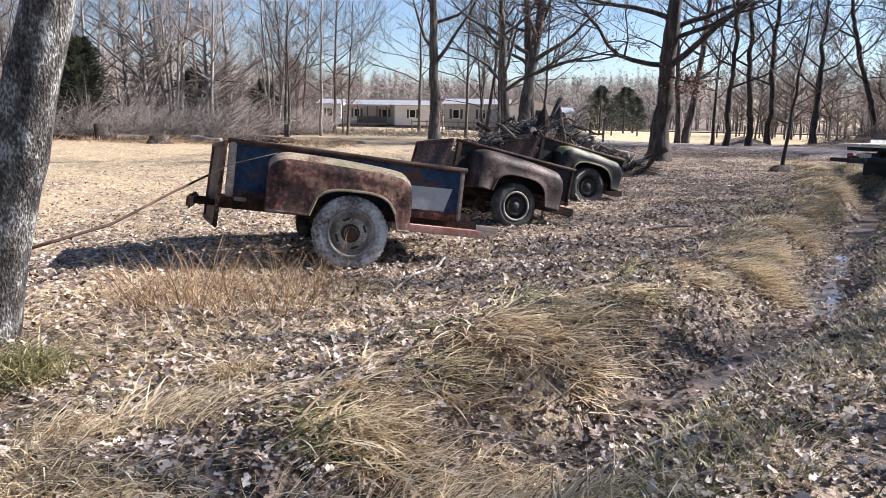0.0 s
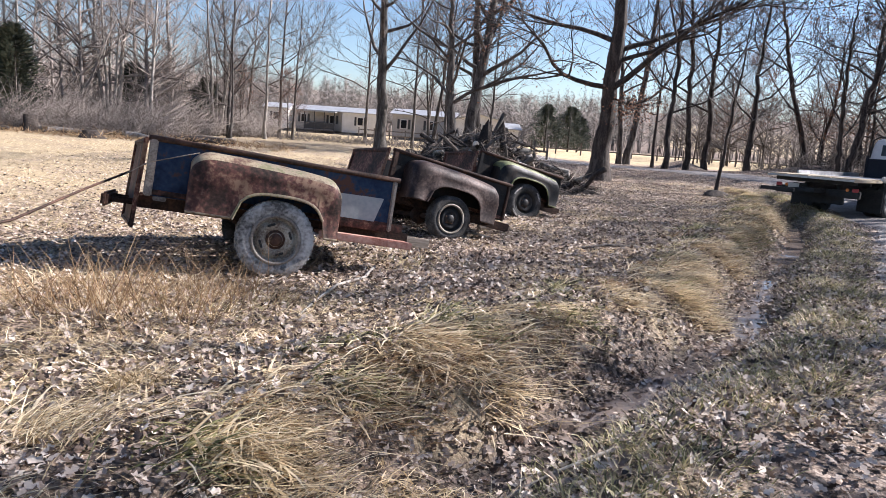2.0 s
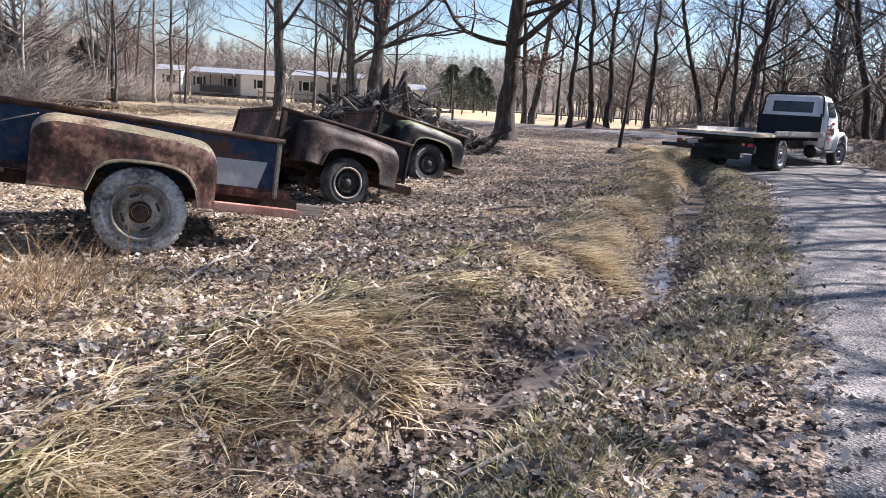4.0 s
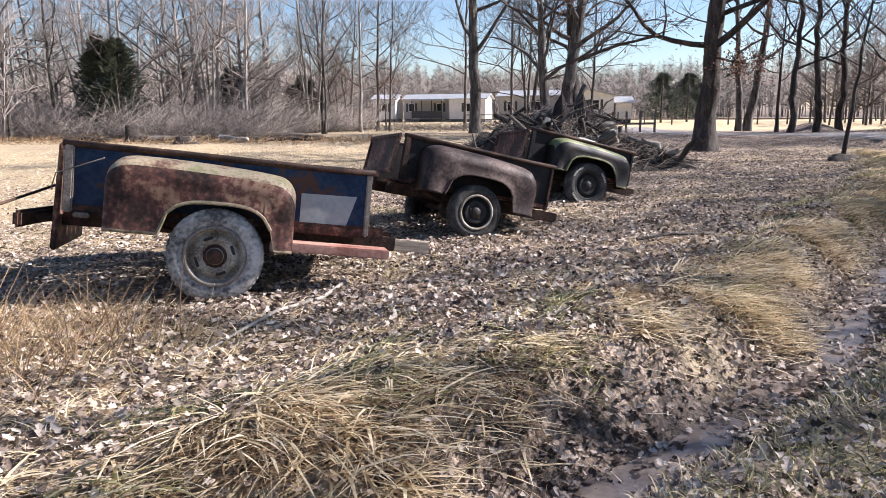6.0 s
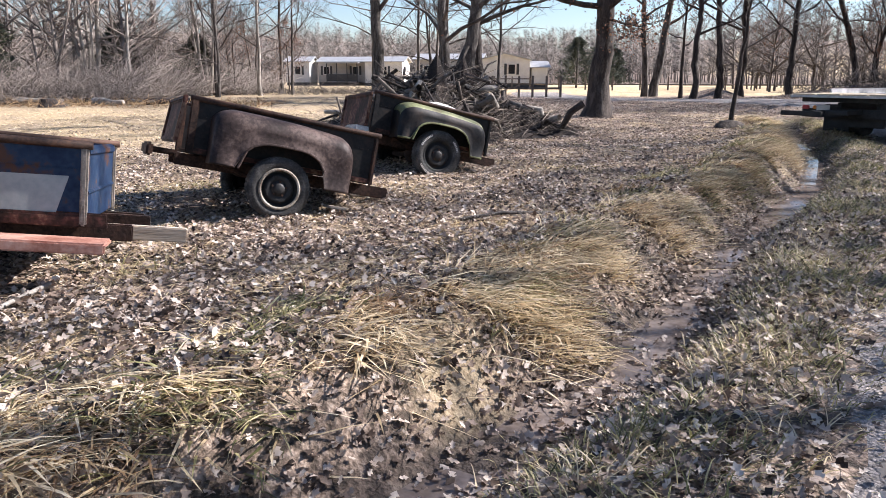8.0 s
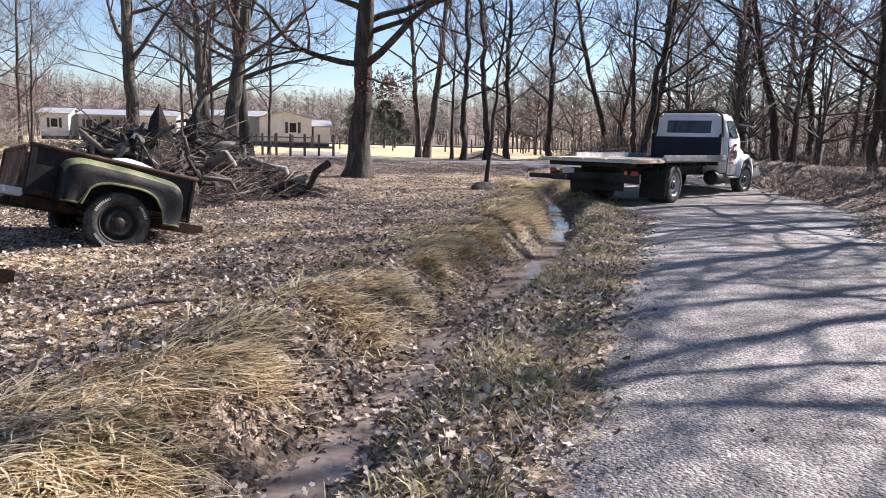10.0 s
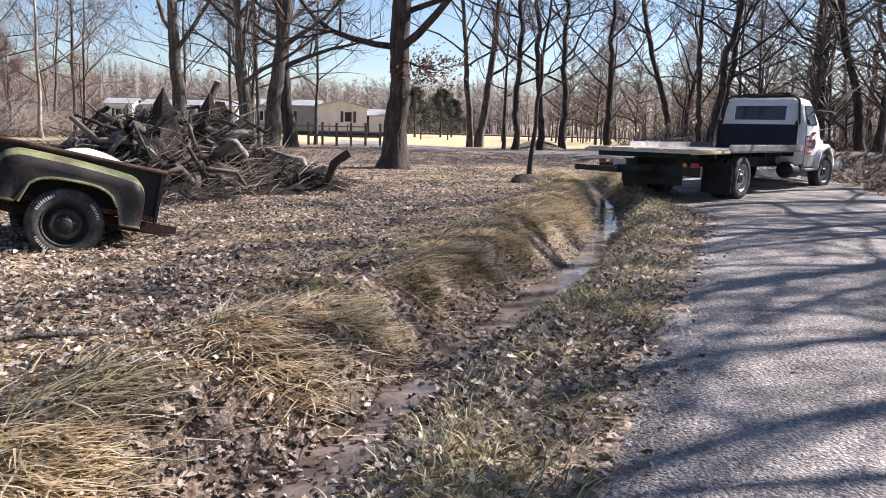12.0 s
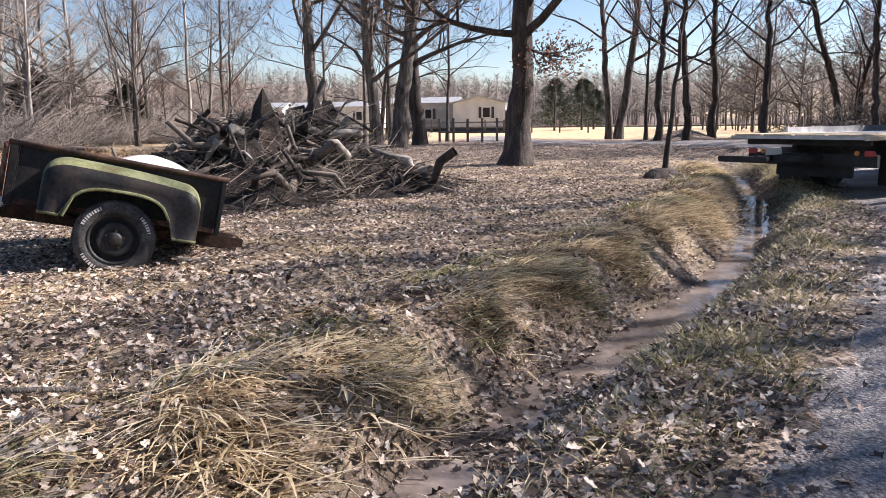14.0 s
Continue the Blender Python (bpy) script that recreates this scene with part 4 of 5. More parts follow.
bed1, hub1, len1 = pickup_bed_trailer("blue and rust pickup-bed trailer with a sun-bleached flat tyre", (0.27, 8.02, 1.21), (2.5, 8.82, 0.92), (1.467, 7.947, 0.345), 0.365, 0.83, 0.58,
    BLUE, RUST_SUNLIT, RUST, RUBBER_PALE, CREAM, STEEL_PALE, (-0.03, 0.0, -0.85, 0.04, 0.11), extras="plank", ring=STEEL_PALE)
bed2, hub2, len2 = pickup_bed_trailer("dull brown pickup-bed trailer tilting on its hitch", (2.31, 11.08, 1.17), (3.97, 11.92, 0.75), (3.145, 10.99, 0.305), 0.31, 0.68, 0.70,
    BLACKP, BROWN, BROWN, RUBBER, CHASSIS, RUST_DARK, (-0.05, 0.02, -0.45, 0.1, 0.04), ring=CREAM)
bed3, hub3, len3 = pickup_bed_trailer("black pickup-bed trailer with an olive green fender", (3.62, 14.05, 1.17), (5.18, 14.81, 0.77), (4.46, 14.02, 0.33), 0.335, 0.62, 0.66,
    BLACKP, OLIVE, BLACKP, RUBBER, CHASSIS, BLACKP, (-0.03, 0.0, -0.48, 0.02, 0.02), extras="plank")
part("running_board", boxes(((hub1.x + 0.88, -0.17, -0.63), (0.95, 0.30, 0.035)), ((hub1.x + 0.88, -0.31, -0.65), (0.95, 0.025, 0.07)), bevel=0.01), PINK, bed1, "pinkish primer running board")
part("sill", boxes(((hub1.x + 0.95, -0.012, -0.50), (0.75, 0.02, 0.10))), RUST, bed1)
# thin pale plate standing in for the sunlight on the side panel
part("sun_patch", prism(bmesh.new(), [(hub1.x + 0.62, -0.46), (hub1.x + 1.0, -0.48), (hub1.x + 1.08, -0.21), (hub1.x + 0.62, -0.22)], -0.0145, -0.0115), SUN_PATCH, bed1, "pale patch of sunlight painted on the side panel")
part("bracket", boxes(((0.14, -0.03, -0.55), (0.12, 0.05, 0.04))), STEEL_PALE, bed1)
for b, z in ((bed1, -0.62), (bed2, -0.55)):
    part("bumper", boxes(((-0.32, 0.62, z), (0.06, 1.35, 0.13)), ((-0.18, 0.3, z), (0.3, 0.05, 0.06)), ((-0.18, 0.95, z), (0.3, 0.05, 0.06)), bevel=0.02), RUST_DARK, b)
part("tail_bar", boxes(((-0.1, 0.25, -0.52), (0.22, 0.5, 0.09)), bevel=0.02), ALU, bed3, "bent pale bumper end")
for b, h, ln in ((bed2, hub2, len2), (bed3, hub3, len3)):
    part("running_board", boxes(((h.x + 0.78, -0.18, h.z - 0.1), (0.5, 0.22, 0.025)), bevel=0.008), STEEL_PALE, b)


def tyre_lettering(bed, h, r):
    """Raised pale letters round the sidewall, too worn to read."""
    for start, count in ((0.35, 7), (2.1, 9), (3.75, 7)):
        for k in range(count):
            a = start + k * 0.085
            m = Matrix.Translation((h.x, -0.28 - 0.0925, h.z)) @ Matrix.Rotation(-a, 4, "Y") @ Matrix.Translation((r * 0.84, 0, 0))
            part("tyre_letter", box(bmesh.new(), (0, 0, 0), (0.028, 0.004, 0.016 if k % 3 else 0.01), 0, m), CLOTH, bed, "worn pale raised letter")


tyre_lettering(bed3, hub3, 0.335)


def sheet_load():
    """A pale sheet lying over the goods in the third bed."""
    bm = bmesh.new()
    bmesh.ops.create_grid(bm, x_segments=18, y_segments=14, size=0.5)
    for v in bm.verts:
        x, y = v.co.x, v.co.y
        v.co.z = 0.15 * math.exp(-((x / 0.35) ** 2 + (y / 0.4) ** 2)) + 0.02 * noise.noise(Vector((x * 5, y * 5, 1))) - 0.12 * max(0, abs(x) - 0.36) / 0.14
        v.co.x *= 1.0
        v.co.y *= 1.1
    ob = part("sheet", bm, CLOTH, smooth=True)
    tagged(ob, "dusty white sheet draped over the trailer load", "sheet")
    ob.matrix_basis = bed3.matrix_basis @ pose(len3 - 0.62, 0.55, -0.02)
    box_ob = part("scrap_box", boxes(((0, 0, 0), (1.2, 0.9, 0.36)), bevel=0.02), RUST_DARK)
    tagged(box_ob, "rusty scrap filling the trailer bed", "scrap")
    box_ob.matrix_basis = bed3.matrix_basis @ pose(len3 - 0.75, 0.6, -0.31)


sheet_load()
cable = rod(bmesh.new(), [(-0.22, 5.55, 0.56), (-0.2, 6.6, 0.58), (-0.12, 7.6, 0.75), (-0.05, 8.3, 0.86)], 0.011, 6)
tagged(part("tow_chain", cable, RUST_DARK, smooth=True), "dark rusty chain stretched from tree to trailer", "chain")
wire = rod(bmesh.new(), [(-0.05, 8.2, 0.84), (0.35, 7.75, 1.0), (0.85, 7.62, 1.12)], 0.005, 5)
tagged(part("wire", wire, STEEL_PALE, smooth=True), "thin wire tied over the rusty fender", "wire")


# ---- flatbed tow truck ----
def tow_truck():
    root = new("tow_truck")
    tagged(root, "white flatbed tow truck with a navy headboard standing on the lane", "truck")
    # local x runs forward from the deck's tail, y to the left, z up from the lane
    part("deck", boxes(((2.9, 0, 0.99), (5.8, 2.28, 0.05)), bevel=0.01), ALU, root, "scuffed aluminium deck")
    for k in range(4):
        part("deck_plank", boxes(((0.9, -0.82 + k * 0.55, 1.03), (1.8, 0.5, 0.025))), DECKP, root)
    for y in (-1.13, 1.13):
        part("deck_rail", boxes(((3.75, y, 1.06), (4.1, 0.05, 0.15)), bevel=0.015), ALU, root)
        part("deck_sill", boxes(((0.85, y, 0.985), (1.7, 0.05, 0.07)), bevel=0.015), DECKP, root)
        part("frame_rail", boxes(((4.9, y * 0.38, 0.72), (8.2, 0.09, 0.24))), CHASSIS, root)
    for k in range(7):
        part("cross_member", boxes(((0.4 + k * 0.85, 0, 0.91), (0.08, 2.1, 0.1))), CHASSIS, root)
    tail = part("tail_beam", boxes(((0.55, 0, 0.62), (0.12, 2.2, 0.2)), ((0.7, 0, 0.45), (0.1, 1.3, 0.25)), ((0.2, 0, 0.66), (0.7, 0.5, 0.1)), bevel=0.015), CHASSIS, root)
    part("stinger", boxes(((-0.1, 0.3, 0.66), (0.9, 0.09, 0.09)), ((-0.5, 0.55, 0.64), (0.12, 0.9, 0.1)), bevel=0.015), CHASSIS, root)
    for y in (-1.0, 1.0):
        part("tail_lamp", boxes(((0.47, y, 0.74), (0.05, 0.16, 0.09)), bevel=0.015), RED, root, "red tail lamp")
        part("marker_lamp", boxes(((0.47, y * 0.8, 0.74), (0.04, 0.08, 0.08)), bevel=0.015), ORANGE, root, "orange marker lamp")
        part("mud_flap", boxes(((1.7, y * 0.9, 0.46), (0.03, 0.62, 0.62))), CHASSIS, root)
    part("number_plate", boxes(((0.46, 0.6, 0.72), (0.012, 0.3, 0.15)), bevel=0.004), SIDING, tail, "pale number plate")
    for y, turn in ((-0.98, 0), (-0.68, 0), (0.98, math.pi), (0.68, math.pi)):
        wheel(root, Matrix.Translation((2.5, y, 0.45)) @ Matrix.Rotation(turn, 4, "Z"), 0.45, RUBBER, ALU, 0.24, 0.02)
    for y, turn in ((-0.98, 0), (0.98, math.pi)):
        wheel(root, Matrix.Translation((7.8, y, 0.45)) @ Matrix.Rotation(turn - 0.15, 4, "Z"), 0.45, RUBBER, ALU, 0.24, 0.02)
    # headboard
    part("headboard", boxes(((5.86, 0, 1.3), (0.06, 1.95, 0.62)), ((5.84, -0.95, 1.35), (0.08, 0.07, 0.72)), ((5.84, 0.95, 1.35), (0.08, 0.07, 0.72)), bevel=0.02), NAVY, root, "navy steel headboard")
    # cab, tapering to the roof
    def shell(z, w, x0, x1):
        return [(x0, -w, z), (x1, -w, z), (x1, w, z), (x0, w, z)]
    rings = [shell(0.62, 0.98, 6.0, 7.45), shell(1.2, 1.0, 5.98, 7.5), shell(1.62, 0.98, 5.98, 7.42), shell(2.16, 0.86, 6.03, 7.02), shell(2.26, 0.78, 6.1, 6.95)]
    bm = bmesh.new()
    vs = [[bm.verts.new(p) for p in r] for r in rings]
    for a, b in zip(vs, vs[1:]):
        for k in range(4):
            bm.faces.new((a[k], a[(k + 1) % 4], b[(k + 1) % 4], b[k]))
    bm.faces.new(vs[0][::-1]), bm.faces.new(vs[-1])
    bmesh.ops.bevel(bm, geom=bm.edges[:], offset=0.05, segments=3, affect="EDGES")
    cab = part("cab", bm, WHITE, root, "glossy white cab", True)
    bm = bmesh.new()
    prism(bm, [(5.985, 1.72), (6.015, 2.06), (6.0, 2.06), (5.965, 1.72)], -0.62, 0.62, 0.006)
    win = part("rear_window", bm, GLASS, cab, "dark tinted rear window")
    for y in (-1, 1):
        bm = bmesh.new()
        q = [(6.45, 0.985 * y, 1.62), (7.2, 0.975 * y, 1.62), (7.0, 0.885 * y, 2.08), (6.45, 0.885 * y, 2.08)]
        a = [bm.verts.new(p) for p in q]
        b = [bm.verts.new((x, yy + 0.015 * y, z)) for x, yy, z in q]
        bm.faces.new(a), bm.faces.new(b[::-1])
        for k in range(4):
            bm.faces.new((a[k], a[k - 1], b[k - 1], b[k]))
        part("side_window", bm, GLASS, cab, "dark side window")
        part("door_seam", rod(bmesh.new(), [(6.4, 1.0 * y, 0.8), (6.4, 1.005 * y, 1.2), (6.4, 0.99 * y, 1.62)], 0.007, 5), TRIM_DARK, cab)
        part("door_handle", boxes(((6.52, 1.01 * y, 1.33), (0.14, 0.03, 0.035))), TRIM_DARK, cab)
        part("step", boxes(((6.75, 0.95 * y, 0.52), (0.75, 0.25, 0.05)), ((6.75, 0.98 * y, 0.74), (0.75, 0.08, 0.3))), ALU, root, "bright metal step")
        bm = lathe(bmesh.new(), [(0.001, -0.34), (0.18, -0.34), (0.2, -0.3), (0.2, 0.3), (0.18, 0.34), (0.001, 0.34)], 20)
        bm.transform(Matrix.Translation((6.1, 0.78 * y, 0.52)) @ Matrix.Rotation(math.pi / 2, 4, "Z"))
        part("fuel_tank", bm, CHASSIS, root, "", True)
        bm = rod(bmesh.new(), [(7.3, 0.98 * y, 1.5), (7.45, 1.25 * y, 1.55), (7.45, 1.27 * y, 1.95), (7.25, 0.95 * y, 2.0)], 0.016, 6)
        arm = part("mirror_arm", bm, ALU, cab)
        part("mirror", boxes(((7.44, 1.25 * y, 1.76), (0.05, 0.12, 0.28)), bevel=0.02), TRIM_DARK, cab)
    # hood with round front wings
    bm = bmesh.new()
    prism(bm, [(7.4, 0.75), (9.0, 0.75), (9.08, 1.1), (8.95, 1.28), (7.4, 1.52)], -0.62, 0.62, 0.05)
    part("hood", bm, WHITE, root, "", True)
    part("grille", boxes(((9.08, 0, 0.98), (0.05, 0.9, 0.42))), TRIM_DARK, root)
    part("front_bumper", boxes(((9.15, 0, 0.58), (0.14, 2.2, 0.26)), bevel=0.04), ALU, root)
    for y in (-1, 1):
        bm = bmesh.new()
        arc = [(7.8 + 0.68 * math.cos(a), 0.5 + 0.66 * math.sin(a)) for a in [math.pi * k / 14 for k in range(15)]]
        inner = [(7.8 + 0.56 * math.cos(a), 0.5 + 0.54 * math.sin(a)) for a in [math.pi * k / 14 for k in range(15)]]
        prism(bm, arc + inner[::-1], 0.6 * y, 1.1 * y, 0.02)
        part("wing", bm, WHITE, root, "rounded white front wing", True)
        part("headlamp", boxes(((8.95, 0.82 * y, 0.95), (0.16, 0.22, 0.18)), bevel=0.04), ALU, root)
    # light bar on the roof
    part("light_bar", boxes(((6.35, 0, 2.33), (0.24, 1.25, 0.09)), ((6.35, 0, 2.28), (0.1, 0.9, 0.05)), bevel=0.03), RUST, root, "amber and red roof light bar")
    part("visor_rack", rod(bmesh.new(), [(6.0, -0.95, 1.62), (6.0, -0.9, 2.2), (6.02, -0.75, 2.3), (6.02, 0.75, 2.3), (6.0, 0.9, 2.2), (6.0, 0.95, 1.62)], 0.028, 8), CHASSIS, root)
    # door markings: plain shapes
    for x, z, w, h in ((6.72, 1.22, 0.42, 0.07), (6.72, 1.08, 0.5, 0.06), (6.72, 0.92, 0.36, 0.05), (6.95, 1.42, 0.25, 0.06)):
        part("door_marking", boxes(((x, -1.008, z), (w, 0.006, h)), bevel=0), RED, cab, "red marking bar")
    bm = bmesh.new()
    bmesh.ops.create_cone(bm, cap_ends=True, segments=20, radius1=0.13, radius2=0.13, depth=0.008, matrix=Matrix.Translation((7.0, -1.008, 1.15)) @ Matrix.Rotation(math.pi / 2, 4, "X"))
    part("door_marking", bm, TRIM_DARK, cab, "dark round marking")
    ax = Vector((0.782, 0.623, 0))
    left = Vector((-0.623, 0.782, 0))
    o = Vector((13.3, 19.5, 0)) + left * 1.15
    root.matrix_basis = pose(o.x, o.y, -0.02, 0, 0, math.degrees(math.atan2(ax.y, ax.x)))


tow_truck()


# ---- far mobile homes ----
def mobile_home(label, corner, u, length, depth, wall, tall=2.3, base=0.35, windows=(), end_windows=(), porch=None, front_windows=()):
    """corner: the front left corner; u: direction of the long wall. Local x along it, y away from the viewer."""
    root = new("mobile_home")
    tagged(root, label, "house", "mobile homes beyond the field")
    part("wall", boxes(((length / 2, depth / 2, base + tall / 2), (length, depth, tall)), bevel=0.02), wall, root)
    part("skirting", boxes(((length / 2, depth / 2, base / 2), (length - 0.06, depth - 0.06, base))), TRIM_DARK, root)
    bm = bmesh.new()
    outline = [(-0.25, base + tall - 0.02), (depth / 2, base + tall + 0.55), (depth + 0.25, base + tall - 0.02), (depth + 0.25, base + tall + 0.06), (depth / 2, base + tall + 0.65), (-0.25, base + tall + 0.06)]
    a = [bm.verts.new((-0.3, y, z)) for y, z in outline]
    b = [bm.verts.new((length + 0.3, y, z)) for y, z in outline]
    bm.faces.new(a), bm.faces.new(b[::-1])
    for k in range(6):
        bm.faces.new((a[k], a[k - 1], b[k - 1], b[k]))
    part("roof", bm, ROOFING, root)
    for x in (0.01, length - 0.01):
        bm = bmesh.new()
        t0 = [bm.verts.new((x, y, z)) for y, z in ((0, base + tall), (depth, base + tall), (depth / 2, base + tall + 0.55))]
        t1 = [bm.verts.new((x + 0.03, y, z)) for y, z in ((0, base + tall), (depth, base + tall), (depth / 2, base + tall + 0.55))]
        bm.faces.new(t0), bm.faces.new(t1[::-1])
        for k in range(3):
            bm.faces.new((t0[k], t0[k - 1], t1[k - 1], t1[k]))
        part("gable", bm, SIDING, root)
    def window(m):
        fr = part("window", boxes(((0, 0, 0), (0.75, 0.06, 1.0)), bevel=0.02), SIDING, root)
        fr.matrix_basis = m
        part("pane", boxes(((0, -0.022, 0), (0.6, 0.04, 0.85)), bevel=0), GLASS, fr)
        for k in (-0.5, 0.5):
            part("shutter", boxes(((k * 1.15, -0.01, 0), (0.24, 0.06, 1.0)), bevel=0.01), TRIM_DARK, fr)
    for x in windows:
        window(pose(x, -0.02, base + 1.35))
    for y in end_windows:
        window(pose(length + 0.02, y, base + 1.35, 0, 0, 90))
    for y in front_windows:
        window(pose(-0.02, y, base + 1.35, 0, 0, -90))
    if porch:
        x0, x1 = porch
        part("porch_floor", boxes((((x0 + x1) / 2, -0.9, base), (x1 - x0, 1.8, 0.12))), POST, root)
        part("porch_roof", boxes((((x0 + x1) / 2, -0.9, base + tall - 0.12), (x1 - x0 + 0.3, 2.1, 0.1))), ROOFING, root)
        for k in range(4):
            part("porch_post", boxes(((x0 + (x1 - x0) * k / 3, -1.75, base + tall / 2 - 0.1), (0.1, 0.1, tall))), TRIM_DARK, root)
        part("porch_railing", boxes((((x0 + x1) / 2, -1.75, base + 0.9), (x1 - x0, 0.06, 0.08)), (((x0 + x1) / 2, -1.75, base + 0.5), (x1 - x0, 0.05, 0.7))), TRIM_DARK, root)
    root.matrix_basis = pose(corner[0], corner[1], ground_z(*corner), 0, 0, math.degrees(math.atan2(u[1], u[0])))


mobile_home("pale mobile home with a dark covered porch", (-15.1, 90.5), (0.93, -0.1), 6.0, 4, SIDING_TAN, windows=(1.0, 4.5), porch=(1.6, 5.2))
mobile_home("white mobile home end with shuttered windows", (-9.2, 88.2), (0.99, -0.1), 4.3, 4, SIDING, windows=(2.2,))
mobile_home("long tan mobile home with a white gable end", (-2.6, 79.5), (0.99, -0.1), 6.6, 4.2, SIDING_TAN, tall=2.35, windows=(1.2, 4.0))
mobile_home("white gabled end of a mobile home", (8.7, 75.0), (0, 1), 7.0, 4.7, SIDING, tall=2.2, front_windows=(1.7,))
mobile_home("small white lean-to shed", (8.9, 75.3), (0.99, 0.1), 1.5, 3, SIDING, tall=1.5)
mobile_home("small white mobile home behind trees", (-18.5, 89), (1, 0), 2.7, 4, SIDING, windows=(1.35,))


def deck_fence(x0, y0, x1, y1, n, rails=2):
    root = new("fence")
    tagged(root, "weathered grey rail fence before the homes", "fence")
    a, b = Vector((x0, y0, 0)), Vector((x1, y1, 0))
    for k in range(n + 1):
        p = a.lerp(b, k / n)
        part("post", boxes(((p.x, p.y, ground_z(p.x, p.y) + 0.5), (0.11, 0.11, 1.1))), POST, root)
    for j in range(rails):
        z = ground_z(x0, y0) + 0.45 + 0.42 * j
        part("rail", rod(bmesh.new(), [(x0, y0, z), ((x0 + x1) / 2, (y0 + y1) / 2, z - 0.02), (x1, y1, z)], 0.055, 5), POST, root)


deck_fence(-5.5, 74, 8.5, 70, 9)
deck_fence(8.5, 66, 34, 62, 12, 1)
deck_fence(5.2, 42, 8.5, 40.5, 5, 1)


# ---- brush pile ----
def brush_pile():
    rnd = random.Random(71)
    root = new("brush_pile")
    tagged(root, "heap of tangled roots, logs and grey branches", "brush pile")
    def hz(x, y):
        a = 1.0 * math.exp(-(((x - 3.4) / 1.3) ** 2 + ((y - 19.6) / 1.7) ** 2)) + 0.95 * math.exp(-(((x - 4.6) / 0.9) ** 2 + ((y - 21.5) / 1.6) ** 2)) + 0.4 * math.exp(-(((x - 6.1) / 0.9) ** 2 + ((y - 20.8) / 1.2) ** 2)) + 0.8 * math.exp(-(((x - 2.6) / 1.2) ** 2 + ((y - 22.5) / 1.5) ** 2))
        return min(a * 1.2, 1.3)
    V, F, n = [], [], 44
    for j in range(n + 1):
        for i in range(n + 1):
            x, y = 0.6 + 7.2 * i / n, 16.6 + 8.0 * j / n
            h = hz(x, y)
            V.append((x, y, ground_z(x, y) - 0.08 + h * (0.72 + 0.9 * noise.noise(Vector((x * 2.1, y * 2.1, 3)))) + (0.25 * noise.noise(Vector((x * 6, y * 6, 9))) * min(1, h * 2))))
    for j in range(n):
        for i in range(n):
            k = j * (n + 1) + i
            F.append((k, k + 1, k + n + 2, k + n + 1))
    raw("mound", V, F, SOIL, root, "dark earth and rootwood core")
    for k in range(120):
        x, y = rnd.gauss(3.9, 1.3), rnd.gauss(20.3, 1.4)
        h = hz(x, y)
        if h < 0.2:
            continue
        a, ln, r = rnd.uniform(0, 6.28), rnd.uniform(0.5, 1.7), rnd.uniform(0.02, 0.085)
        c = Vector((x, y, ground_z(x, y) + h * rnd.uniform(0.6, 1.05)))
        d = Vector((math.cos(a), math.sin(a), rnd.uniform(-0.6, 0.7))).normalized()
        pts = [c + d * ln * (t - 0.5) + Vector((rnd.gauss(0, 0.09), rnd.gauss(0, 0.09), rnd.gauss(0, 0.09))) * ln for t in (0, 0.25, 0.5, 0.75, 1)]
        LV, LF = [], []
        tube(LV, LF, pts, [r, r * 0.95, r * 0.85, r * 0.7, r * 0.5], 6)
        raw("log", LV, LF, rnd.choice([WOOD, BARK_DARK, BARK, BARK_DARK, BARK_PALE]), root, smooth=True)
    B, T, W = [], [], []
    for k in range(4200):
        x, y = rnd.gauss(4.2, 1.5), rnd.gauss(20.5, 1.6)
        h = hz(x, y)
        if h < 0.1:
            continue
        a, ln = rnd.uniform(0, 6.28), rnd.uniform(0.15, 0.9)
        b = Vector((x, y, ground_z(x, y) + h * rnd.uniform(0.4, 1.05)))
        e = b + Vector((math.cos(a), math.sin(a), rnd.uniform(-0.5, 0.7))) * ln
        B.append(b), T.append(e), W.append(rnd.uniform(0.004, 0.014))
    tw = strokes("twig_tangle", np.array(B), np.array(T), np.array(W), WOOD, "", "", root)
    tagged(tw, "tangled grey twigs", kind="stuff")


brush_pile()


def log_on_ground(pts, r, material, label, name="fallen_branch"):
    V, F = [], []
    p = [Vector((x, y, ground_z(x, y) + z)) for x, y, z in pts]
    tube(V, F, p, [r * (1 - 0.5 * k / len(p)) for k in range(len(p))], 7)
    tagged(raw(name, V, F, material, smooth=True), label, "branch")


log_on_ground([(2.35, 8.45, 0.05), (2.3, 8.0, 0.03), (2.1, 7.6, 0.04), (2.0, 7.1, 0.02), (1.95, 6.6, 0.02)], 0.016, BARK_PALE, "pale crooked branch lying on the leaves")
log_on_ground([(3.3, 4.4, 0.03), (3.6, 4.55, 0.04), (3.9, 4.6, 0.03)], 0.012, BARK_PALE, "small pale stick on the litter")
log_on_ground([(4.9, 10.9, 0.03), (5.3, 11.1, 0.05), (5.8, 11.15, 0.03)], 0.02, BARK, "short grey stick on the litter")


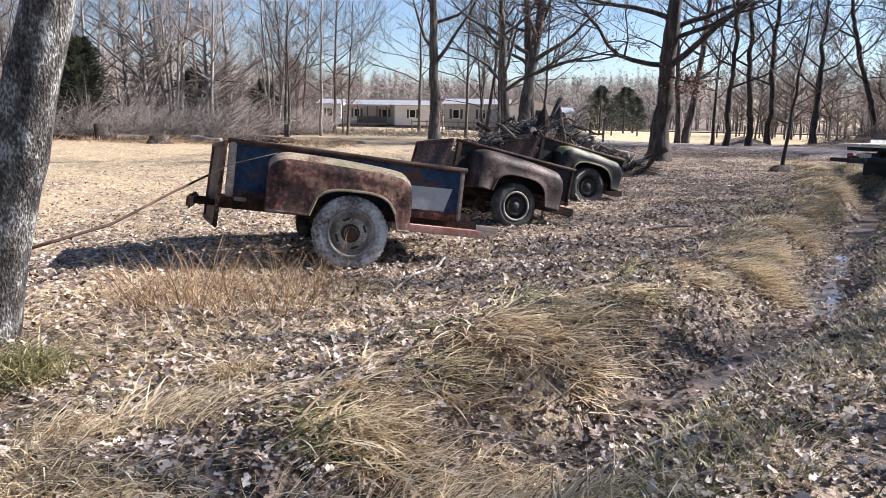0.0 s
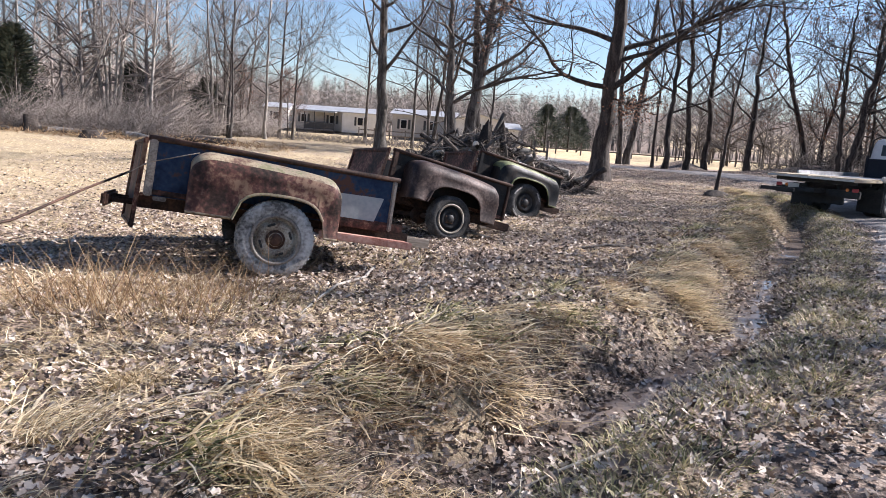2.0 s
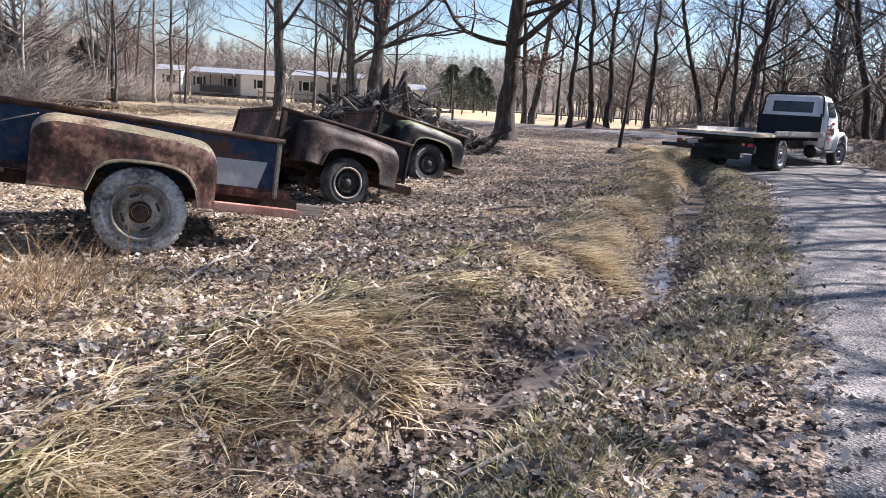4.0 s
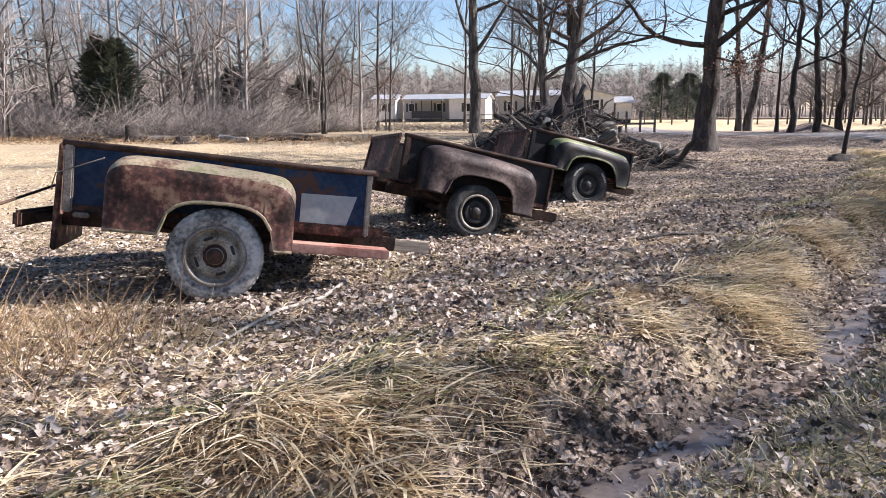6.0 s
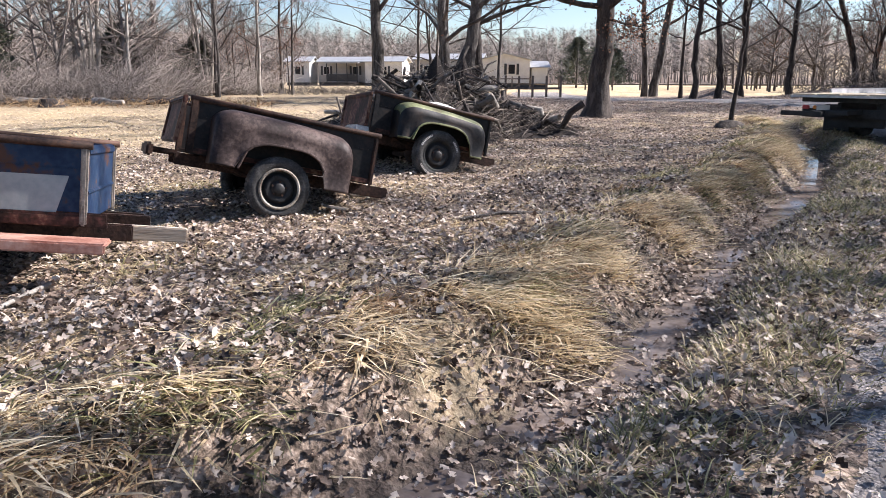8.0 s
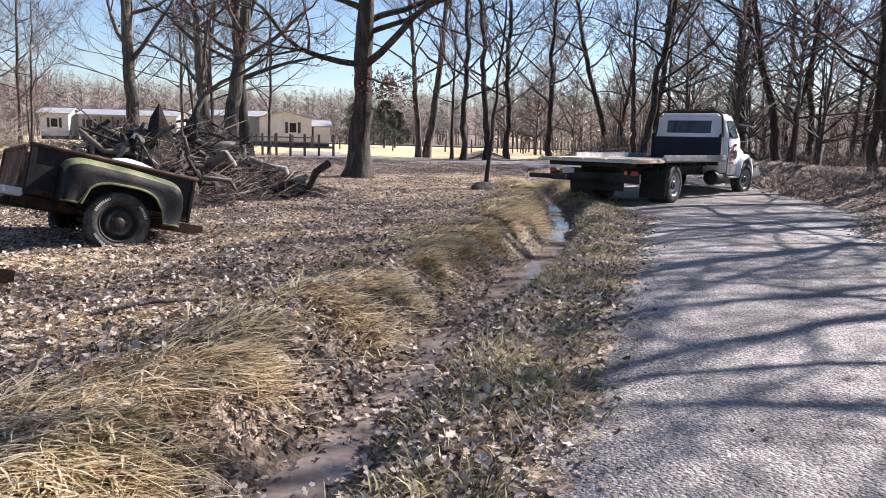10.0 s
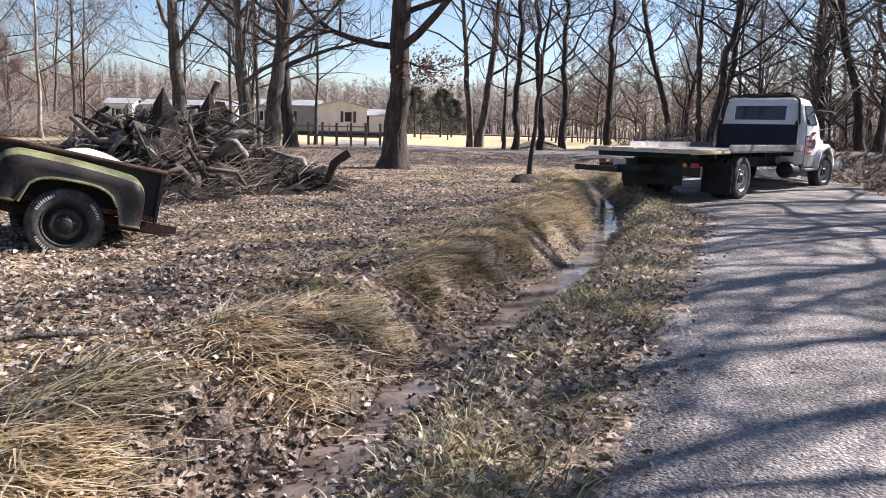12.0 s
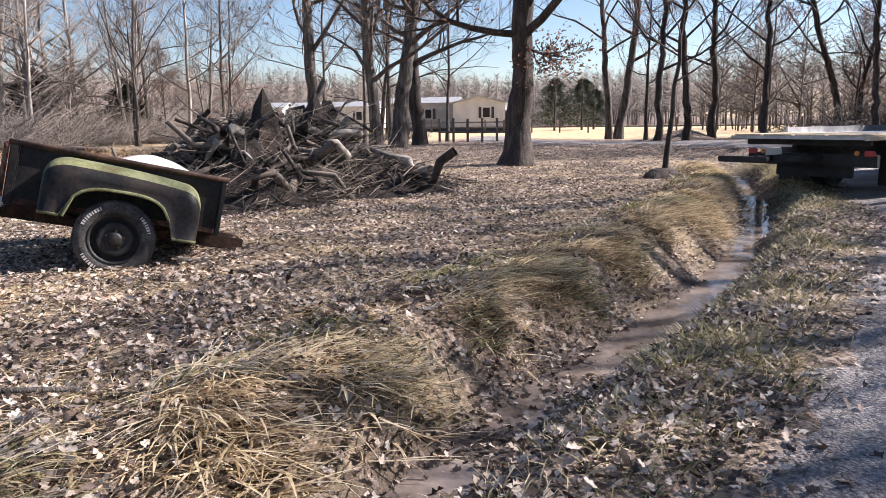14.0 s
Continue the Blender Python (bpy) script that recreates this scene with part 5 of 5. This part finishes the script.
def stump(at, r, h, seed):
    rnd = random.Random(seed)
    V, F, n = [], [], 12
    for z, k in ((-0.1, 1.5), (0.1, 1.15), (h * 0.6, 0.95), (h, 0.9), (h + 0.03, 0.3)):
        for j in range(n):
            a = 6.283 * j / n
            q = r * k * (1 + 0.14 * math.sin(a * 3 + seed) + rnd.uniform(-0.05, 0.05))
            V.append((q * math.cos(a), q * math.sin(a), z))
    for k in range(4):
        for j in range(n):
            F.append((k * n + j, k * n + (j + 1) % n, (k + 1) * n + (j + 1) % n, (k + 1) * n + j))
    ob = tagged(raw("stump", V, F, BARK_DARK, smooth=True), "weathered tree stump among the weeds", "stump", "old stumps")
    ob.matrix_basis = pose(at[0], at[1], ground_z(*at))


debris = random.Random(17)
for k in range(16):
    lx, ly, la = debris.uniform(-17, -6.5), debris.uniform(31.2, 34), debris.uniform(-0.6, 0.6)
    log_on_ground([(lx, ly, 0.12), (lx + 0.6 * math.cos(la), ly + 0.6 * math.sin(la), 0.16), (lx + 1.3 * math.cos(la), ly + 1.3 * math.sin(la), 0.1), (lx + 1.9 * math.cos(la), ly + 2.1 * math.sin(la), 0.14)],
                  debris.uniform(0.06, 0.16), debris.choice([WOOD, BARK_PALE, BARK_DARK]), "weathered log lying at the edge of the field", "fallen_log")


stump((-14.6, 32.5), 0.3, 0.7, 1)
stump((-11.0, 30.5), 0.4, 0.3, 2)
stump((11.0, 22.6), 0.28, 0.15, 3)


# ---- leaf litter and grasses ----
def scatter(n, seed, keepf, x0=-6, x1=18, y0=0.5, y1=28):
    rs = np.random.RandomState(seed)
    x, y = rs.uniform(x0, x1, n), rs.uniform(y0, y1, n)
    k = rs.uniform(0, 1, n) < keepf(x, y)
    return x[k], y[k], rs


def path_distance(x, y):
    return np.abs(along(np.array([(2.6, 0.5), (3.6, 2.4), (5.2, 4.2), (6.6, 6.2), (7.8, 8.4)]), x, y)[0])


def litter_weight(x, y):
    r, q = along(ROADLINE, x, y)
    d, p = along(DITCH, x, y)
    off = smooth(-0.55, 0.3, np.abs(r) - road_half(q)) ** 1.6 * 0.99 + 0.004
    field = 1 - 0.8 * smooth(-0.5, -4, x - 0.2 * (y - 9)) * smooth(7, 11, y)
    under = 0.5 + 0.5 * np.clip(waves(x, y, 1.4, 21) + 0.55, 0, 1)
    wet = 1 - (0.45 + 0.35 * smooth(11, 15, y)) * np.exp(-(d / 0.17) ** 2)
    return off * field * under * wet


def leaf_mesh(name, x, y, rs, lo, hi, lobed):
    n = len(x)
    if lobed:
        o = np.array([(0, 0, 0), (0.22, 0.28, 0.10), (0.42, 0.14, 0.03), (0.60, 0.34, 0.14), (0.78, 0.13, 0.04), (1.0, 0, 0.10), (0.78, -0.13, 0.04), (0.60, -0.34, 0.14), (0.42, -0.14, 0.03), (0.22, -0.28, 0.10)])
        f = np.array([(0, 2, 1), (0, 8, 2), (0, 9, 8), (2, 4, 3), (2, 8, 4), (8, 6, 4), (8, 7, 6), (4, 6, 5)])
    else:
        o = np.array([(0, 0, 0), (0.5, 0.36, 0.14), (1, 0, 0.08), (0.5, -0.36, 0.14)])
        f = np.array([(0, 2, 1), (0, 3, 2)])
    s = rs.uniform(lo, hi, n)[:, None]
    c = np.repeat(o[None], n, 0) * s[:, :, None]
    c[:, :, 2] *= rs.uniform(-1.2, 2.4, n)[:, None]
    c[:, :, 0] -= s * 0.5
    roll, tip, yaw = rs.normal(0, 0.42 if lobed else 0.3, n), rs.normal(0, 0.42 if lobed else 0.3, n), rs.uniform(0, 6.283, n)
    X, Y, Z = c[:, :, 0], c[:, :, 1], c[:, :, 2]
    Y, Z = Y * np.cos(roll)[:, None] - Z * np.sin(roll)[:, None], Y * np.sin(roll)[:, None] + Z * np.cos(roll)[:, None]
    X, Z = X * np.cos(tip)[:, None] - Z * np.sin(tip)[:, None], X * np.sin(tip)[:, None] + Z * np.cos(tip)[:, None]
    X, Y = X * np.cos(yaw)[:, None] - Y * np.sin(yaw)[:, None], X * np.sin(yaw)[:, None] + Y * np.cos(yaw)[:, None]
    Z = Z - Z.min(1)[:, None] * 0.8
    z = height(x, y) + rs.uniform(0.002, 0.03, n)
    v = np.stack((X + x[:, None], Y + y[:, None], Z + z[:, None]), 2).reshape(-1, 3)
    faces = (np.arange(n)[:, None, None] * len(o) + f[None]).reshape(-1, 3)
    tagged(arrays(name, v, faces, LITTER), "dry curled brown oak leaves covering the ground", "leaves", kind="stuff")


x, y, rs = scatter(640000, 81, lambda x, y: litter_weight(x, y) * (1 - smooth(2.5, 7.5, path_distance(x, y))))
leaf_mesh("leaf_litter", x, y, rs, 0.03, 0.075, True)
x, y, rs = scatter(900000, 82, lambda x, y: litter_weight(x, y) * smooth(3, 7, path_distance(x, y)) * (1 - 0.6 * smooth(10, 20, path_distance(x, y))), -7, 26, 0.5, 40)
leaf_mesh("leaf_litter", x, y, rs, 0.028, 0.066, False)


def blades(name, bx, by, ln, dx, dy, lift, rs, material, label, width=0.0035, category="grass", curl=1.0):
    """Curved tapering blades rooted at (bx, by), leaning towards (dx, dy)."""
    n = len(bx)
    z0 = height(bx, by) - 0.01
    k = np.array([0, 0.35, 0.7, 1.0])
    rise = lift[:, None] * (k[None] - 0.62 * curl * k[None] ** 2) * ln[:, None] * 1.5
    run = (1 - 0.45 * lift[:, None]) * (k[None] ** 1.3) * ln[:, None]
    px, py = bx[:, None] + dx[:, None] * run, by[:, None] + dy[:, None] * run
    gz = height(px.ravel(), py.ravel()).reshape(px.shape)
    pz = np.maximum(z0[:, None] + rise, gz + 0.006 + 0.012 * k[None])
    a = rs.uniform(0, 6.283, n)
    w = width * rs.uniform(0.6, 1.5, n)
    sx, sy = np.cos(a) * w, np.sin(a) * w
    rows = []
    for j, taper in enumerate((1.0, 0.9, 0.6)):
        rows.append(np.stack((px[:, j] - sx * taper, py[:, j] - sy * taper, pz[:, j]), 1))
        rows.append(np.stack((px[:, j] + sx * taper, py[:, j] + sy * taper, pz[:, j]), 1))
    rows.append(np.stack((px[:, 3], py[:, 3], pz[:, 3]), 1))
    v = np.stack(rows, 1).reshape(-1, 3)
    f = np.array([(0, 1, 3), (0, 3, 2), (2, 3, 5), (2, 5, 4), (4, 5, 6)])
    tagged(arrays(name, v, (np.arange(n)[:, None, None] * 7 + f[None]).reshape(-1, 3), material), label, category, kind="stuff")


def tufts(name, centres, per, length, material, label, seed, lean=None, spread=0.14, lift=(0.35, 0.9), width=0.0035, curl=1.0):
    rs = np.random.RandomState(seed)
    n = len(centres) * per
    c = np.repeat(centres, per, 0)
    bx, by = c[:, 0] + rs.normal(0, spread, n), c[:, 1] + rs.normal(0, spread, n)
    size = np.repeat(rs.uniform(0.65, 1.25, len(centres)), per)
    swirl = np.repeat(rs.uniform(0, 6.283, len(centres)), per)
    if lean is None:
        a = swirl * 0.0 + np.arctan2(by - c[:, 1], bx - c[:, 0]) + rs.normal(0, 0.7, n)
        dx, dy = np.cos(a), np.sin(a)
    else:
        a = math.atan2(lean[1], lean[0]) + 0.8 * np.sin(swirl) + rs.normal(0, 0.8, n)
        dx, dy = np.cos(a), np.sin(a)
    ln = length * size * rs.uniform(0.45, 1.15, n)
    blades(name, bx, by, ln, dx, dy, rs.uniform(lift[0], lift[1], n), rs, material, label, width, curl=curl)


def bank_points(n, lo, hi, p0, p1, seed, gap=-9):
    rs = np.random.RandomState(seed)
    x, y = rs.uniform(0, 16, n * 40), rs.uniform(1, 28, n * 40)
    d, p = along(DITCH, x, y)
    k = (d > lo) & (d < hi) & (p > p0) & (p < p1) & (waves(x, y, 0.7, 77) + 0.4 * waves(x, y, 2.2, 78) > gap)
    return np.stack((x[k], y[k]), 1)[:n]


DOWN = (0.86, -0.5)
tufts("straw_grass", bank_points(210, -1.2, -0.38, 8.0, 33, 91, 0.12), 130, 0.42, STRAW, "long bleached straw grass draped over the ditch bank", 91, DOWN, 0.13, (0.05, 0.45), 0.0065)
tufts("straw_grass", bank_points(200, -2.3, -0.5, 8.0, 33, 191, -0.2), 60, 0.28, STRAW, "sparse bleached straw on the ditch bank", 191, DOWN, 0.18, (0.03, 0.35), 0.006)
tufts("green_grass", bank_points(70, -1.5, -0.45, 8.0, 30, 92, -0.1), 110, 0.32, GREEN, "olive green grass tufts on the ditch bank", 92, DOWN, 0.13, (0.15, 0.6), 0.0065)
tufts("dry_weeds", bank_points(70, -1.4, -0.45, 8.0, 30, 192, -0.6), 90, 0.34, WEED, "dull brown grass matted on the ditch bank", 192, DOWN, 0.12, (0.05, 0.5), 0.005)
tufts("verge_grass", bank_points(300, 0.4, 1.2, 8, 33, 93), 60, 0.17, GREEN, "short green verge grass among the leaves", 93, None, 0.14, (0.5, 1.0), 0.003)
tufts("verge_grass", bank_points(150, 0.35, 1.2, 7, 33, 94), 50, 0.17, STRAW, "short dry verge grass among the leaves", 94, None, 0.14, (0.4, 0.9), 0.003)
front = np.array([(2.6, 3.7), (2.9, 3.8), (3.1, 3.95), (2.4, 3.55), (2.75, 4.0), (2.1, 3.4), (1.4, 3.35), (1.1, 3.5), (1.7, 3.3), (0.9, 4.0), (1.3, 4.2), (2.3, 4.3), (2.9, 4.4)])
tufts("straw_grass", front, 420, 0.42, STRAW, "bleached straw grass tussocks near the lane", 95, (0.9, -0.4), 0.13, (0.25, 0.7))
tufts("straw_grass", np.array([(1.36, 4.9), (1.43, 4.98), (1.5, 4.9)]), 260, 0.26, STRAW, "small matted tussock of pale straw", 96, (0.8, -0.6), 0.07, (0.3, 0.8))
tufts("green_grass", np.array([(0.02, 4.75), (0.15, 4.9), (-0.15, 4.7), (0.3, 4.75), (0.1, 4.55), (-0.3, 4.5)]), 300, 0.40, GREEN, "thick green grass at the foot of the tree", 97, (0.5, -0.8), 0.11, (0.4, 0.9))
rs = np.random.RandomState(98)
weeds = np.stack((rs.uniform(-0.1, 1.5, 60), rs.uniform(6.0, 7.35, 60)), 1)
tufts("dry_weeds", weeds[:34], 26, 0.5, WEED, "tall dry russet weeds before the trailer", 98, None, 0.2, (0.5, 1.0), 0.0022, 0.5)
tufts("straw_grass", np.stack((rs.uniform(-0.6, 2.2, 90), rs.uniform(5.3, 7.6, 90)), 1), 70, 0.24, STRAW, "matted straw before the trailer", 99, None, 0.16, (0.15, 0.6))
x, y, rs2 = scatter(9000, 100, lambda x, y: (along(DITCH, x, y)[0] < -1.0) * np.clip(waves(x, y, 1.6, 33) + 0.15, 0, 1) * 0.14 * (1 - smooth(18, 25, y)), -3, 12, 3.5, 26)
tufts("straw_grass", np.stack((x, y), 1), 45, 0.20, STRAW, "scattered matted straw among the leaves", 101, None, 0.16, (0.1, 0.6))
x, y, rs2 = scatter(6000, 102, lambda x, y: (along(DITCH, x, y)[0] < -1.0) * np.clip(waves(x, y, 1.9, 35) - 0.1, 0, 1) * 0.10, -2, 11, 3.5, 18)
tufts("green_grass", np.stack((x, y), 1), 45, 0.17, GREEN, "scattered low green grass among the leaves", 103, None, 0.15, (0.3, 0.9))
rs3 = np.random.RandomState(104)
fx, fy = rs3.uniform(-14, 1, 26000), rs3.uniform(8.8, 29, 26000)
keep = fx < 0.3 + 0.16 * (fy - 9)
fx, fy = fx[keep], fy[keep]
fa = rs3.uniform(0, 6.283, len(fx))
blades("field_stubble", fx, fy, rs3.uniform(0.08, 0.25, len(fx)), np.cos(fa), np.sin(fa), rs3.uniform(0.1, 0.6, len(fx)), rs3, STRAW, "pale flattened stubble of the old field", 0.006)

# fine dry strands matted through the whole litter
x, y, rs4 = scatter(230000, 106, lambda x, y: (along(DITCH, x, y)[0] < -0.6) * (1 - 0.75 * smooth(5, 14, path_distance(x, y))) * (0.35 + 0.65 * np.clip(waves(x, y, 1.1, 41) + 0.4, 0, 1)), -6, 13, 2, 26)
sa = rs4.uniform(0, 6.283, len(x))
blades("matted_straw", x, y, rs4.uniform(0.07, 0.24, len(x)), np.cos(sa), np.sin(sa), rs4.uniform(0.02, 0.4, len(x)), rs4, STRAW, "fine dry grass strands matted among the leaves", 0.0042)
